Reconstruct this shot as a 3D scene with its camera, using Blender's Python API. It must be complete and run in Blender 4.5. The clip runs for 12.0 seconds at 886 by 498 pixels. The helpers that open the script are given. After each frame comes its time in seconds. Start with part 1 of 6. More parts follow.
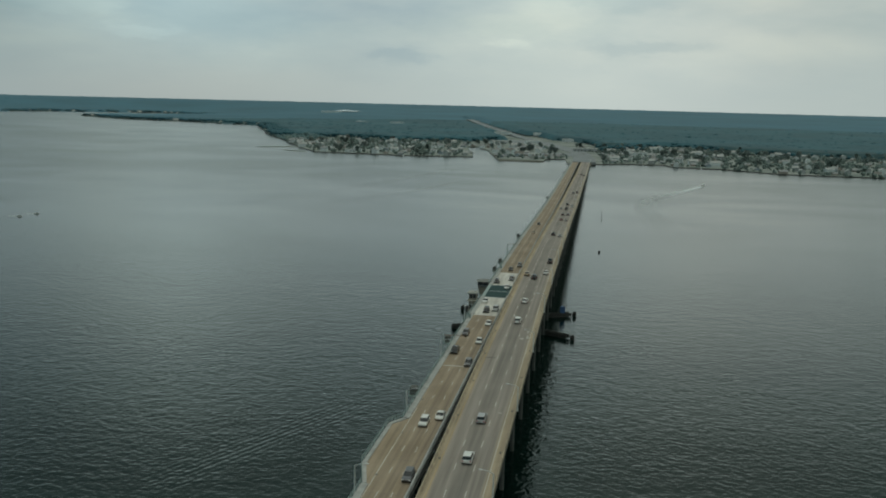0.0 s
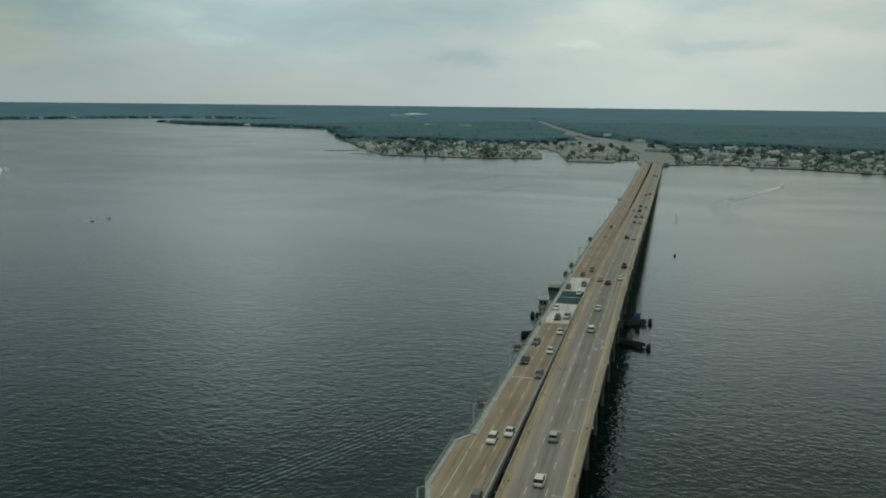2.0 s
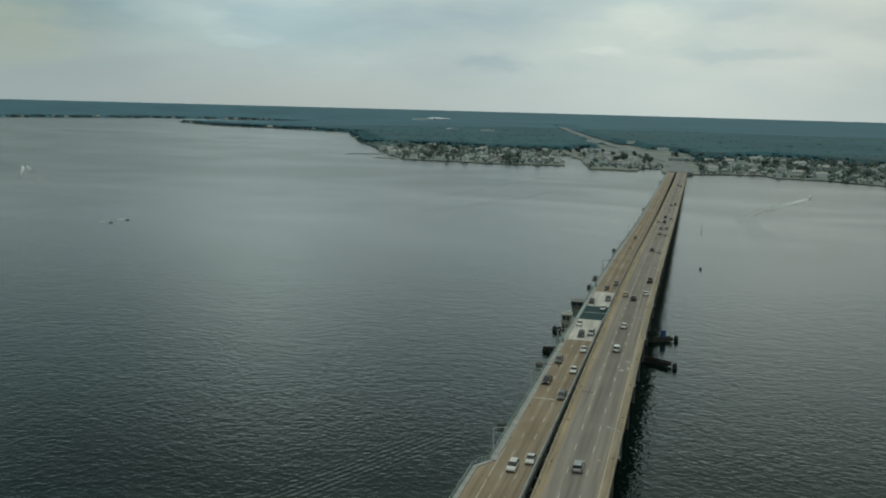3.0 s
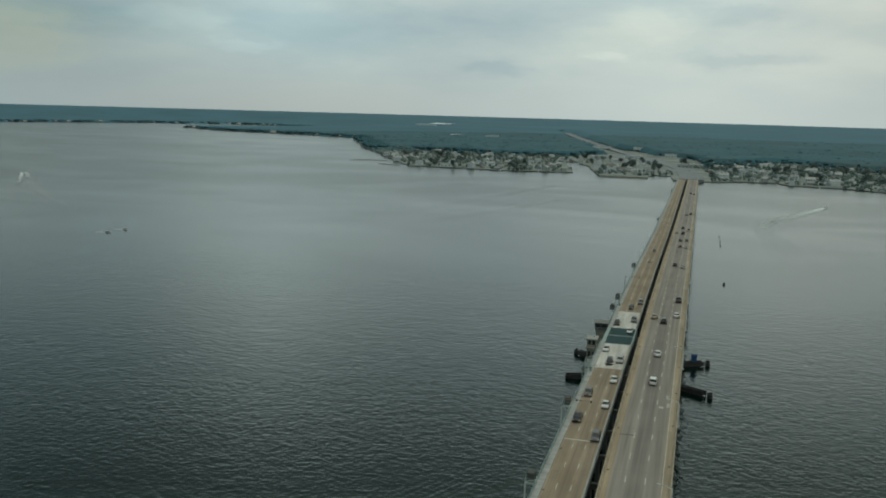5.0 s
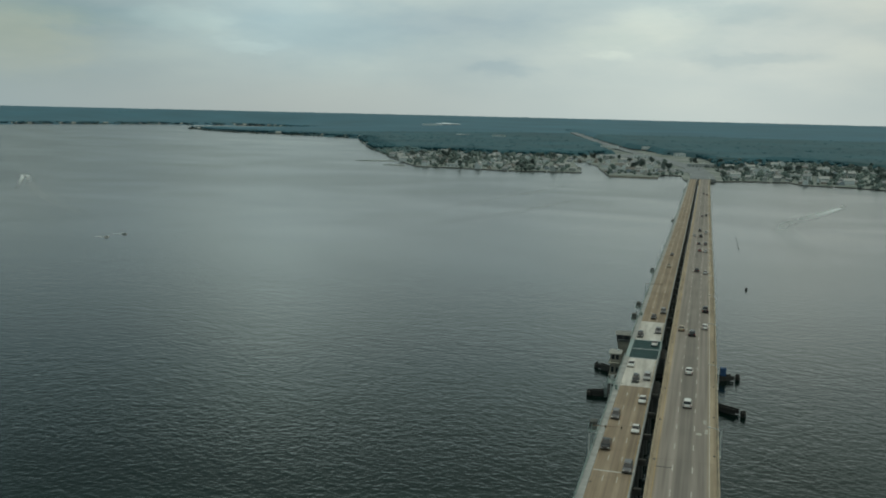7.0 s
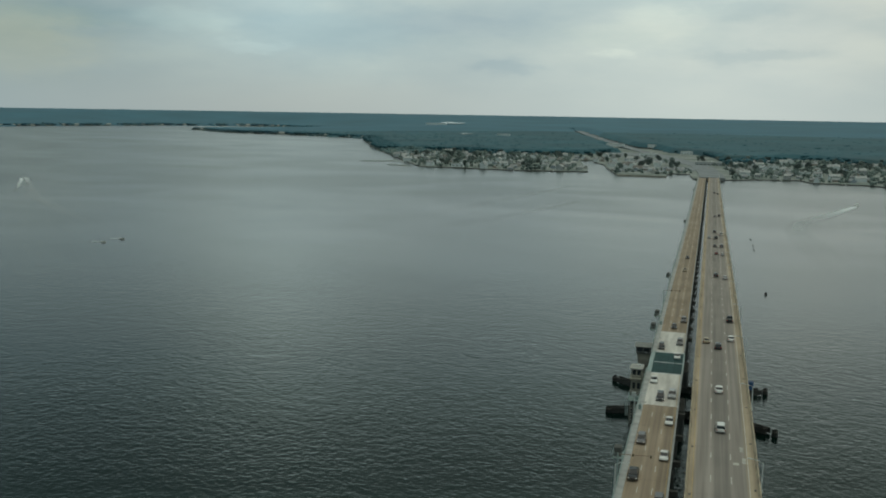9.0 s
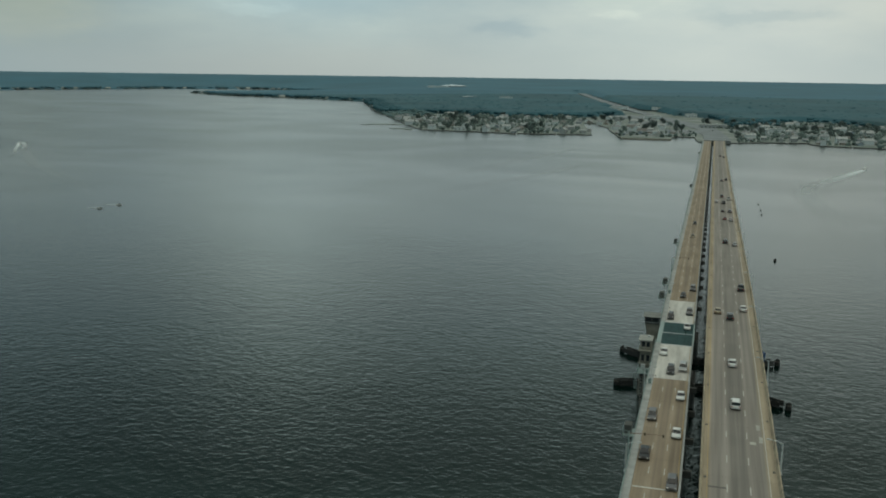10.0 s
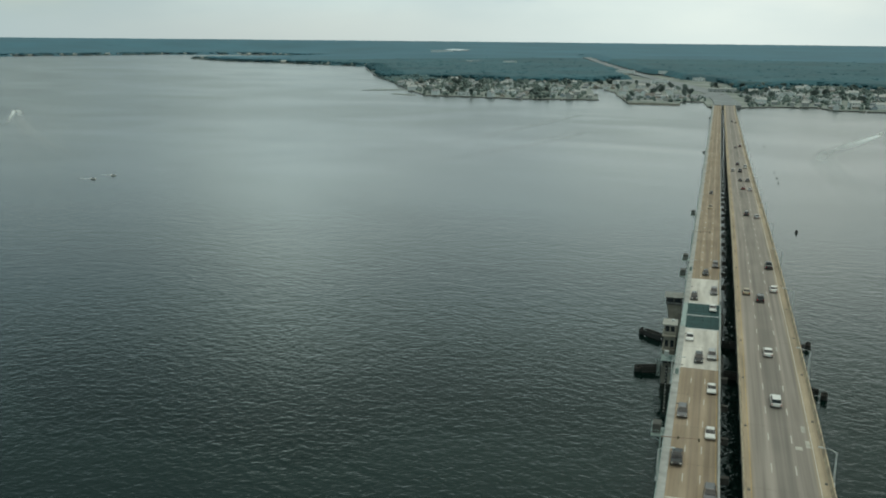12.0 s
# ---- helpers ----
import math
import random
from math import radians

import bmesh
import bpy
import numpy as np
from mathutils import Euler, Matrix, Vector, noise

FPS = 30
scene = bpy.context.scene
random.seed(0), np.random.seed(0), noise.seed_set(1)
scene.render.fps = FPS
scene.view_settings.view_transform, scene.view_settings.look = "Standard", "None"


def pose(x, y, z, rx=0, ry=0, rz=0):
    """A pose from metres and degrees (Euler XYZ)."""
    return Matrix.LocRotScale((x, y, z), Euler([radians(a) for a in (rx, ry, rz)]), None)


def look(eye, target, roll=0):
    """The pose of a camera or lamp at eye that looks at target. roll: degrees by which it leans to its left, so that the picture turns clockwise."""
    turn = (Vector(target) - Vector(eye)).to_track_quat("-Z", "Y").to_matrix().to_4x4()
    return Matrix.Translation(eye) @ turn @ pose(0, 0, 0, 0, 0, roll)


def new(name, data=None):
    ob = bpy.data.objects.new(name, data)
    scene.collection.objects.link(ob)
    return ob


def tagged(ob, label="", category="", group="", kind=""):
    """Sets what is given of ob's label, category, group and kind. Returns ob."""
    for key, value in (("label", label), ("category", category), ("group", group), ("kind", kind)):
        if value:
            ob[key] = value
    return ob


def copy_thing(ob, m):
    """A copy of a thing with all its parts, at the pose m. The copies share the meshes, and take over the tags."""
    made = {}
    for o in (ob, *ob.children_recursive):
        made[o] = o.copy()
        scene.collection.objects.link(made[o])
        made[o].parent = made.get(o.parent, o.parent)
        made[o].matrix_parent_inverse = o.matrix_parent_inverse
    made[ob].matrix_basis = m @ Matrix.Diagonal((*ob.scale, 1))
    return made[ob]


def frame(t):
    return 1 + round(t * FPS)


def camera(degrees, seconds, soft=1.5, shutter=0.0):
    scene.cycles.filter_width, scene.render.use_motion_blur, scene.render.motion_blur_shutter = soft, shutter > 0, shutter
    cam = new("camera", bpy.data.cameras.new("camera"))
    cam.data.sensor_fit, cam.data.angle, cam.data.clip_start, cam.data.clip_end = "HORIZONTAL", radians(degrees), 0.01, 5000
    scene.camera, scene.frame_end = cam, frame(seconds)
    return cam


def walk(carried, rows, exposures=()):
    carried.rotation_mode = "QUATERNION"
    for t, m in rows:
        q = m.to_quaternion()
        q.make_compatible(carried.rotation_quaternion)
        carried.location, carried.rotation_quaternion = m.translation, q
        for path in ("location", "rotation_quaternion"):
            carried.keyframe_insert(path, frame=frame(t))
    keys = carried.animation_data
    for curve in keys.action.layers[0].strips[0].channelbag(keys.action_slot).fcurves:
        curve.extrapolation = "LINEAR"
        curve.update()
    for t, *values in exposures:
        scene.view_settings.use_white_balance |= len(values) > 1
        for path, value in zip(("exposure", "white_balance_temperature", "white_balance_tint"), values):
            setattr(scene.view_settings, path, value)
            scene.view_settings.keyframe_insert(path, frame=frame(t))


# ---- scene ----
from mathutils import geometry

# ---- camera and its flight: seconds, place, heading to the west of the bridge's line, tilt, lean ----
PATH = [
    (0, 30.74, -332.18, 83.63, 9.62, -9.13, 1.46),
    (0.1, 30.71, -331.68, 83.49, 9.77, -9.12, 1.41),
    (0.2, 30.69, -331.17, 83.35, 10.55, -9.11, 1.35),
    (0.3, 30.65, -330.67, 83.21, 10.79, -9.11, 1.30),
    (0.4, 30.62, -330.16, 83.08, 11.05, -9.10, 1.24),
    (0.5, 30.57, -329.64, 82.96, 11.68, -9.09, 1.19),
    (0.6, 30.51, -329.12, 82.85, 11.98, -9.08, 1.13),
    (0.7, 30.45, -328.58, 82.75, 12.47, -9.08, 1.07),
    (0.8, 30.37, -328.03, 82.66, 12.75, -9.07, 1.00),
    (0.9, 30.29, -327.47, 82.57, 13.06, -9.07, 0.94),
    (1, 30.19, -326.90, 82.50, 12.40, -9.06, 0.88),
    (1.1, 30.08, -326.31, 82.43, 12.94, -9.07, 0.84),
    (1.2, 29.96, -325.70, 82.38, 13.39, -9.07, 0.80),
    (1.3, 29.83, -325.07, 82.34, 13.64, -9.08, 0.76),
    (1.4, 29.70, -324.43, 82.31, 13.75, -9.08, 0.72),
    (1.5, 29.55, -323.77, 82.30, 13.85, -9.09, 0.68),
    (2, 28.68, -320.19, 82.32, 13.95, -9.04, 0.65),
    (2.5, 27.53, -316.07, 82.67, 14.03, -8.99, 0.86),
    (2.6, 27.26, -315.19, 82.81, 14.12, -8.95, 0.92),
    (2.7, 26.98, -314.29, 82.97, 14.11, -8.92, 0.91),
    (2.8, 26.67, -313.36, 83.12, 14.30, -8.88, 1.02),
    (2.9, 26.35, -312.42, 83.27, 14.85, -8.85, 1.35),
    (3, 25.99, -311.45, 83.38, 15.19, -8.81, 1.55),
    (5, 15.98, -290.22, 84.02, 15.39, -8.50, 1.62),
    (5.5, 13.98, -285.63, 83.92, 15.49, -8.50, 1.59),
    (6, 12.15, -281.13, 83.83, 15.62, -8.50, 1.48),
    (6.5, 10.57, -276.77, 83.63, 15.66, -8.52, 1.56),
    (7, 8.92, -272.40, 83.62, 15.75, -8.51, 1.36),
    (9, 3.04, -256.18, 83.75, 16.03, -8.57, 0.97),
    (9.3, 2.22, -253.50, 83.73, 16.08, -8.58, 0.91),
    (9.4, 1.95, -252.59, 83.71, 16.10, -8.61, 0.89),
    (9.5, 1.68, -251.69, 83.69, 16.12, -9.72, 0.87),
    (9.6, 1.42, -250.79, 83.66, 16.12, -10.40, 0.86),
    (9.7, 1.16, -249.90, 83.62, 16.12, -10.80, 0.85),
    (10, 0.37, -247.24, 83.48, 16.13, -10.83, 0.83),
    (10.5, -1.02, -242.81, 83.26, 16.24, -10.83, 0.77),
    (10.8, -1.85, -240.19, 83.12, 16.25, -10.86, 0.72),
    (10.9, -2.14, -239.33, 83.08, 16.25, -10.89, 0.71),
    (11, -2.44, -238.46, 83.04, 16.25, -10.95, 0.69),
    (11.1, -2.75, -237.59, 83.01, 16.26, -11.95, 0.68),
    (11.2, -3.07, -236.73, 82.99, 16.26, -12.77, 0.68),
    (11.3, -3.41, -235.86, 82.97, 16.27, -12.96, 0.67),
    (11.4, -3.75, -234.99, 82.96, 16.27, -12.96, 0.67),
    (11.5, -4.09, -234.13, 82.96, 16.28, -12.96, 0.66),
    (12, -5.83, -229.84, 82.97, 16.33, -12.96, 0.58),
]


def flown(x, y, z, heading, tilt, lean):
    a, b = radians(heading), radians(tilt)
    way = Vector((-math.sin(a) * math.cos(b), math.cos(a) * math.cos(b), math.sin(b)))
    return look((x, y, z), Vector((x, y, z)) + way * 100, lean)


cam = camera(51.34, 12.0, soft=1.9)
walk(cam, [(row[0], flown(*row[1:])) for row in PATH], [(0.0, -0.1), (2.0, -0.05), (9.0, -0.05), (10.0, -0.05), (10.5, 0.16), (11.0, 0.17), (11.5, 0.23), (12.0, 0.42)])

# ---- sky, sun ----
SUN_AZ, SUN_EL = radians(26), radians(15)        # to the left of the bridge's line, above the horizon
world = bpy.data.worlds.new("sky")
scene.world = world
world.use_nodes = True
wn, wl = world.node_tree.nodes, world.node_tree.links
wn.clear()
sky = wn.new("ShaderNodeTexSky")
sky.sky_type, sky.sun_disc, sky.sun_elevation, sky.sun_rotation = "NISHITA", False, SUN_EL, -SUN_AZ
sky.dust_density, sky.air_density = 1.0, 1.0
place = wn.new("ShaderNodeTexCoord")
cut = wn.new("ShaderNodeSeparateXYZ")
wl.new(place.outputs["Generated"], cut.inputs[0])


def wmath(op, a, b=None):
    n = wn.new("ShaderNodeMath")
    n.operation = op
    for k, v in enumerate((a, b)):
        if v is None:
            continue
        if isinstance(v, (int, float)):
            n.inputs[k].default_value = v
        else:
            wl.new(v, n.inputs[k])
    return n.outputs[0]


up = wmath("ADD", wmath("MAXIMUM", cut.outputs[2], 0.0), 0.20)
flat = wn.new("ShaderNodeCombineXYZ")
wl.new(wmath("DIVIDE", cut.outputs[0], up), flat.inputs[0])
wl.new(wmath("DIVIDE", cut.outputs[1], up), flat.inputs[1])


def wnoise(scale, detail, rough, shift, stretch=(1, 1, 1)):
    m = wn.new("ShaderNodeMapping")
    m.inputs["Location"].default_value = shift
    m.inputs["Scale"].default_value = stretch
    n = wn.new("ShaderNodeTexNoise")
    n.inputs["Scale"].default_value, n.inputs["Detail"].default_value, n.inputs["Roughness"].default_value = scale, detail, rough
    wl.new(flat.outputs[0], m.inputs[0])
    wl.new(m.outputs[0], n.inputs["Vector"])
    return n.outputs["Fac"]


def wramp(fac, stops, soft="LINEAR"):
    r = wn.new("ShaderNodeValToRGB")
    r.color_ramp.interpolation = soft
    r.color_ramp.elements[0].position, r.color_ramp.elements[0].color = stops[0][0], (*stops[0][1], 1)
    r.color_ramp.elements[1].position, r.color_ramp.elements[1].color = stops[-1][0], (*stops[-1][1], 1)
    for p, c in stops[1:-1]:
        r.color_ramp.elements.new(p).color = (*c, 1)
    wl.new(fac, r.inputs[0])
    return r.outputs[0]


def wmix(fac, a, b, kind="MIX"):
    m = wn.new("ShaderNodeMix")
    m.data_type, m.blend_type = "RGBA", kind
    for slot, v in ((0, fac), (6, a), (7, b)):
        if isinstance(v, (int, float)):
            m.inputs[slot].default_value = v
        elif isinstance(v, tuple):
            m.inputs[slot].default_value = (*v, 1)
        else:
            wl.new(v, m.inputs[slot])
    return m.outputs[2]


# the cloud is thicker and bluer to the west, thinner towards the east
veer = wramp(wmath("ADD", wmath("MULTIPLY", cut.outputs[0], 0.9), 0.5), [(0.0, (0.218, 0.322, 0.355)), (0.25, (0.335, 0.44, 0.46)), (0.43, (0.525, 0.625, 0.605)), (0.55, (0.58, 0.655, 0.622)), (0.68, (0.46, 0.535, 0.515)), (1.0, (0.41, 0.50, 0.49))], "B_SPLINE")
place_z = wn.new("ShaderNodeMapping")
place_z.inputs["Scale"].default_value = (1, 1, 3.2)
wl.new(place.outputs["Generated"], place_z.inputs[0])


def wpuff(scale, detail, rough, shift):
    m = wn.new("ShaderNodeMapping")
    m.inputs["Location"].default_value = shift
    n = wn.new("ShaderNodeTexNoise")
    n.inputs["Scale"].default_value, n.inputs["Detail"].default_value, n.inputs["Roughness"].default_value = scale, detail, rough
    wl.new(place_z.outputs[0], m.inputs[0])
    wl.new(m.outputs[0], n.inputs["Vector"])
    return n


broad = wramp(wnoise(0.85, 4, 0.5, (3.1, 1.7, 0)), [(0.32, (0.90, 0.94, 0.97)), (0.50, (1.0, 1.0, 1.0)), (0.68, (1.08, 1.05, 1.02))])
puffs = wramp(wpuff(7.0, 5, 0.55, (0.4, 5.2, 0)).outputs["Fac"], [(0.34, (0.90, 0.93, 0.95)), (0.52, (1, 1, 1)), (0.68, (1.09, 1.07, 1.045))])
cloud = wmix(1.0, wmix(1.0, veer, broad, "MULTIPLY"), puffs, "MULTIPLY")

# single banks and thin spots in the cloud: bearing to the west, height above the horizon, half width, half height in degrees, tint
BANKS = [
    (12.4, 2.61, 1.5, 0.52, (0.74, 0.82, 0.89)),
    (-2.4, 3.34, 2.8, 0.39, (0.81, 0.86, 0.90)),
    (6.0, 3.47, 1.1, 0.32, (1.19, 1.16, 1.11)),
    (4.9, 4.64, 3.5, 0.91, (1.13, 1.10, 1.05)),
    (3.2, 5.89, 2.6, 0.56, (1.16, 1.13, 1.08)),
    (23.6, 4.57, 6.7, 1.83, (0.80, 0.90, 0.96)),
    (15.4, 5.39, 4.6, 0.84, (0.86, 0.90, 0.95)),
    (-0.8, 5.95, 3.3, 0.60, (0.84, 0.89, 0.92)),
    (27.6, 3.60, 1.7, 0.28, (1.19, 1.16, 1.13)),
    (31.3, 5.11, 2.5, 0.70, (1.14, 1.13, 1.10)),
    (40.5, 3.43, 3.9, 2.11, (1.35, 1.14, 0.92)),
    (-7.0, 6.31, 3.9, 0.70, (1.04, 1.02, 1.0)),
    (34.4, 1.39, 5.6, 1.05, (0.92, 0.95, 0.97)),
    (21.9, 2.13, 4.6, 0.91, (1.08, 1.08, 1.06)),
    (37.3, 5.03, 4.2, 0.63, (0.84, 0.92, 0.95)),
]
fray = wpuff(16.0, 4, 0.6, (2.0, 0.3, 1.1)).outputs["Color"]


def wvec(op, a, b):
    n = wn.new("ShaderNodeVectorMath")
    n.operation = op
    for k, v in enumerate((a, b)):
        if isinstance(v, (tuple, Vector)):
            n.inputs[k].default_value = v
        else:
            wl.new(v, n.inputs[k])
    return n.outputs["Value" if op == "DOT_PRODUCT" else "Vector"]


loose = wvec("ADD", place.outputs["Generated"], wvec("MULTIPLY", wvec("SUBTRACT", fray, (0.5, 0.5, 0.5)), (0.10, 0.10, 0.035)))
for bearing, lift, wide, high, tint in BANKS:
    a, e = radians(bearing), radians(lift)
    mid = Vector((-math.sin(a) * math.cos(e), math.cos(a) * math.cos(e), math.sin(e)))
    side = Vector((math.cos(a), math.sin(a), 0))
    gap = wvec("SUBTRACT", loose, mid)
    u = wmath("DIVIDE", wvec("DOT_PRODUCT", gap, side), radians(wide))
    v = wmath("DIVIDE", wvec("DOT_PRODUCT", gap, side.cross(mid)), radians(high))
    w = wmath("DIVIDE", wvec("DOT_PRODUCT", gap, mid), 0.5)
    d2 = wmath("ADD", wmath("ADD", wmath("MULTIPLY", u, u), wmath("MULTIPLY", v, v)), wmath("MULTIPLY", w, w))
    cloud = wmix(1.0, cloud, wmix(wmath("DIVIDE", 1.0, wmath("ADD", 1.0, wmath("MULTIPLY", d2, d2))), (1, 1, 1), tint), "MULTIPLY")
# the hidden sun's glow through the cloud
mid = Vector((-math.sin(SUN_AZ), math.cos(SUN_AZ), 0)) * math.cos(radians(13.0)) + Vector((0, 0, math.sin(radians(13.0))))
side = Vector((math.cos(SUN_AZ), math.sin(SUN_AZ), 0))
gap = wvec("SUBTRACT", place.outputs["Generated"], mid)
u = wmath("DIVIDE", wvec("DOT_PRODUCT", gap, side), radians(4.6))
v = wmath("DIVIDE", wvec("DOT_PRODUCT", gap, side.cross(mid)), radians(8.0))
glow = wmath("DIVIDE", 1.0, wmath("ADD", 1.0, wmath("ADD", wmath("MULTIPLY", u, u), wmath("MULTIPLY", v, v))))
ahead = wmath("MAXIMUM", wvec("DOT_PRODUCT", place.outputs["Generated"], mid), 0.0)
cloud = wmix(1.0, cloud, wmix(wmath("MULTIPLY", glow, ahead), (1, 1, 1), (2.25, 2.04, 1.88)), "MULTIPLY")
# unseen upper sky: belt dimmed to darken near water, top brightened to light decks
cloud = wmix(1.0, cloud, wramp(cut.outputs[2], [(0.10, (1, 1, 1)), (0.22, (1.18, 1.20, 1.18)), (0.36, (0.44, 0.51, 0.485)), (0.60, (0.56, 0.625, 0.58)), (0.76, (1.75, 1.56, 1.42)), (1.0, (2.30, 1.98, 1.72))]), "MULTIPLY")
# unseen sky also dimmed westward and brightened eastward, to balance light on the water
west = wramp(wmath("ADD", wmath("MULTIPLY", cut.outputs[0], 0.9), 0.5), [(0.05, (0.78, 0.81, 0.83)), (0.40, (1.0, 1.0, 1.0)), (0.72, (1.30, 1.28, 1.25))], "B_SPLINE")
cloud = wmix(1.0, cloud, wmix(wramp(cut.outputs[2], [(0.09, (0, 0, 0)), (0.17, (1, 1, 1)), (0.26, (1, 1, 1)), (0.40, (0.5, 0.5, 0.5))]), (1, 1, 1), west), "MULTIPLY")
lowfac = wramp(cut.outputs[2], [(0.0, (0.85, 0.85, 0.85)), (0.07, (0, 0, 0))])
cloud = wmix(lowfac, cloud, wmix(0.22, veer, (0.48, 0.56, 0.555)))
thin = wmix(1.0, sky.outputs[0], (0.1, 0.1, 0.1), "MULTIPLY")
cover = wmix(0.985, thin, cloud)
back = wn.new("ShaderNodeBackground")
back.inputs["Strength"].default_value = 1.0
wl.new(cover, back.inputs["Color"])
out = wn.new("ShaderNodeOutputWorld")
wl.new(back.outputs[0], out.inputs["Surface"])

sun = new("sun", bpy.data.lights.new("sun", "SUN"))
sun.data.energy, sun.data.angle, sun.data.color = 0.06, radians(80), (1.0, 0.97, 0.92)
sun.matrix_world = look((0, 0, 0), (math.sin(SUN_AZ) * math.cos(SUN_EL), -math.cos(SUN_AZ) * math.cos(SUN_EL), -math.sin(SUN_EL)))

# ---- materials ----


def material(name, colour, rough=0.8, metal=0.0, spread=0.25, scale=1.0, fine=8.0, bump=0.2, warm=None, spec=0.5, each=0.0, stretch=(1, 1, 1)):
    """A surface with stains at one scale and grain at another; each: how far alike pieces differ."""
    m = bpy.data.materials.new(name)
    m.use_nodes = True
    n, l = m.node_tree.nodes, m.node_tree.links
    b = n["Principled BSDF"]
    b.inputs["Roughness"].default_value, b.inputs["Metallic"].default_value = rough, metal
    b.inputs["Specular IOR Level"].default_value = spec
    tc = n.new("ShaderNodeTexCoord")
    mp = n.new("ShaderNodeMapping")
    mp.inputs["Scale"].default_value = stretch
    l.new(tc.outputs["Object"], mp.inputs[0])
    big, small = n.new("ShaderNodeTexNoise"), n.new("ShaderNodeTexNoise")
    big.inputs["Scale"].default_value, big.inputs["Detail"].default_value = scale, 5
    small.inputs["Scale"].default_value, small.inputs["Detail"].default_value = fine, 3
    l.new(mp.outputs[0], big.inputs["Vector"]), l.new(mp.outputs[0], small.inputs["Vector"])
    r = n.new("ShaderNodeValToRGB")
    c = Vector(colour)
    d = c * (1 - spread) if warm is None else Vector(warm)
    r.color_ramp.elements[0].position, r.color_ramp.elements[0].color = 0.32, (*d, 1)
    r.color_ramp.elements[1].position, r.color_ramp.elements[1].color = 0.68, (*(c * (1 + spread * 0.5)), 1)
    l.new(big.outputs["Fac"], r.inputs[0])
    v = n.new("ShaderNodeHueSaturation")
    l.new(r.outputs[0], v.inputs["Color"])
    k = n.new("ShaderNodeMapRange")
    k.inputs["To Min"].default_value, k.inputs["To Max"].default_value = 1 - spread * 0.6, 1 + spread * 0.6
    l.new(small.outputs["Fac"], k.inputs[0])
    if each:
        info, s = n.new("ShaderNodeObjectInfo"), n.new("ShaderNodeMapRange")
        s.inputs["To Min"].default_value, s.inputs["To Max"].default_value = 1 - each, 1 + each
        l.new(info.outputs["Random"], s.inputs[0])
        t = n.new("ShaderNodeMath")
        t.operation = "MULTIPLY"
        l.new(k.outputs[0], t.inputs[0]), l.new(s.outputs[0], t.inputs[1])
        l.new(t.outputs[0], v.inputs["Value"])
    else:
        l.new(k.outputs[0], v.inputs["Value"])
    l.new(v.outputs[0], b.inputs["Base Color"])
    if bump:
        bp = n.new("ShaderNodeBump")
        bp.inputs["Strength"].default_value, bp.inputs["Distance"].default_value = bump, 0.05
        l.new(small.outputs["Fac"], bp.inputs["Height"]), l.new(bp.outputs[0], b.inputs["Normal"])
    return m


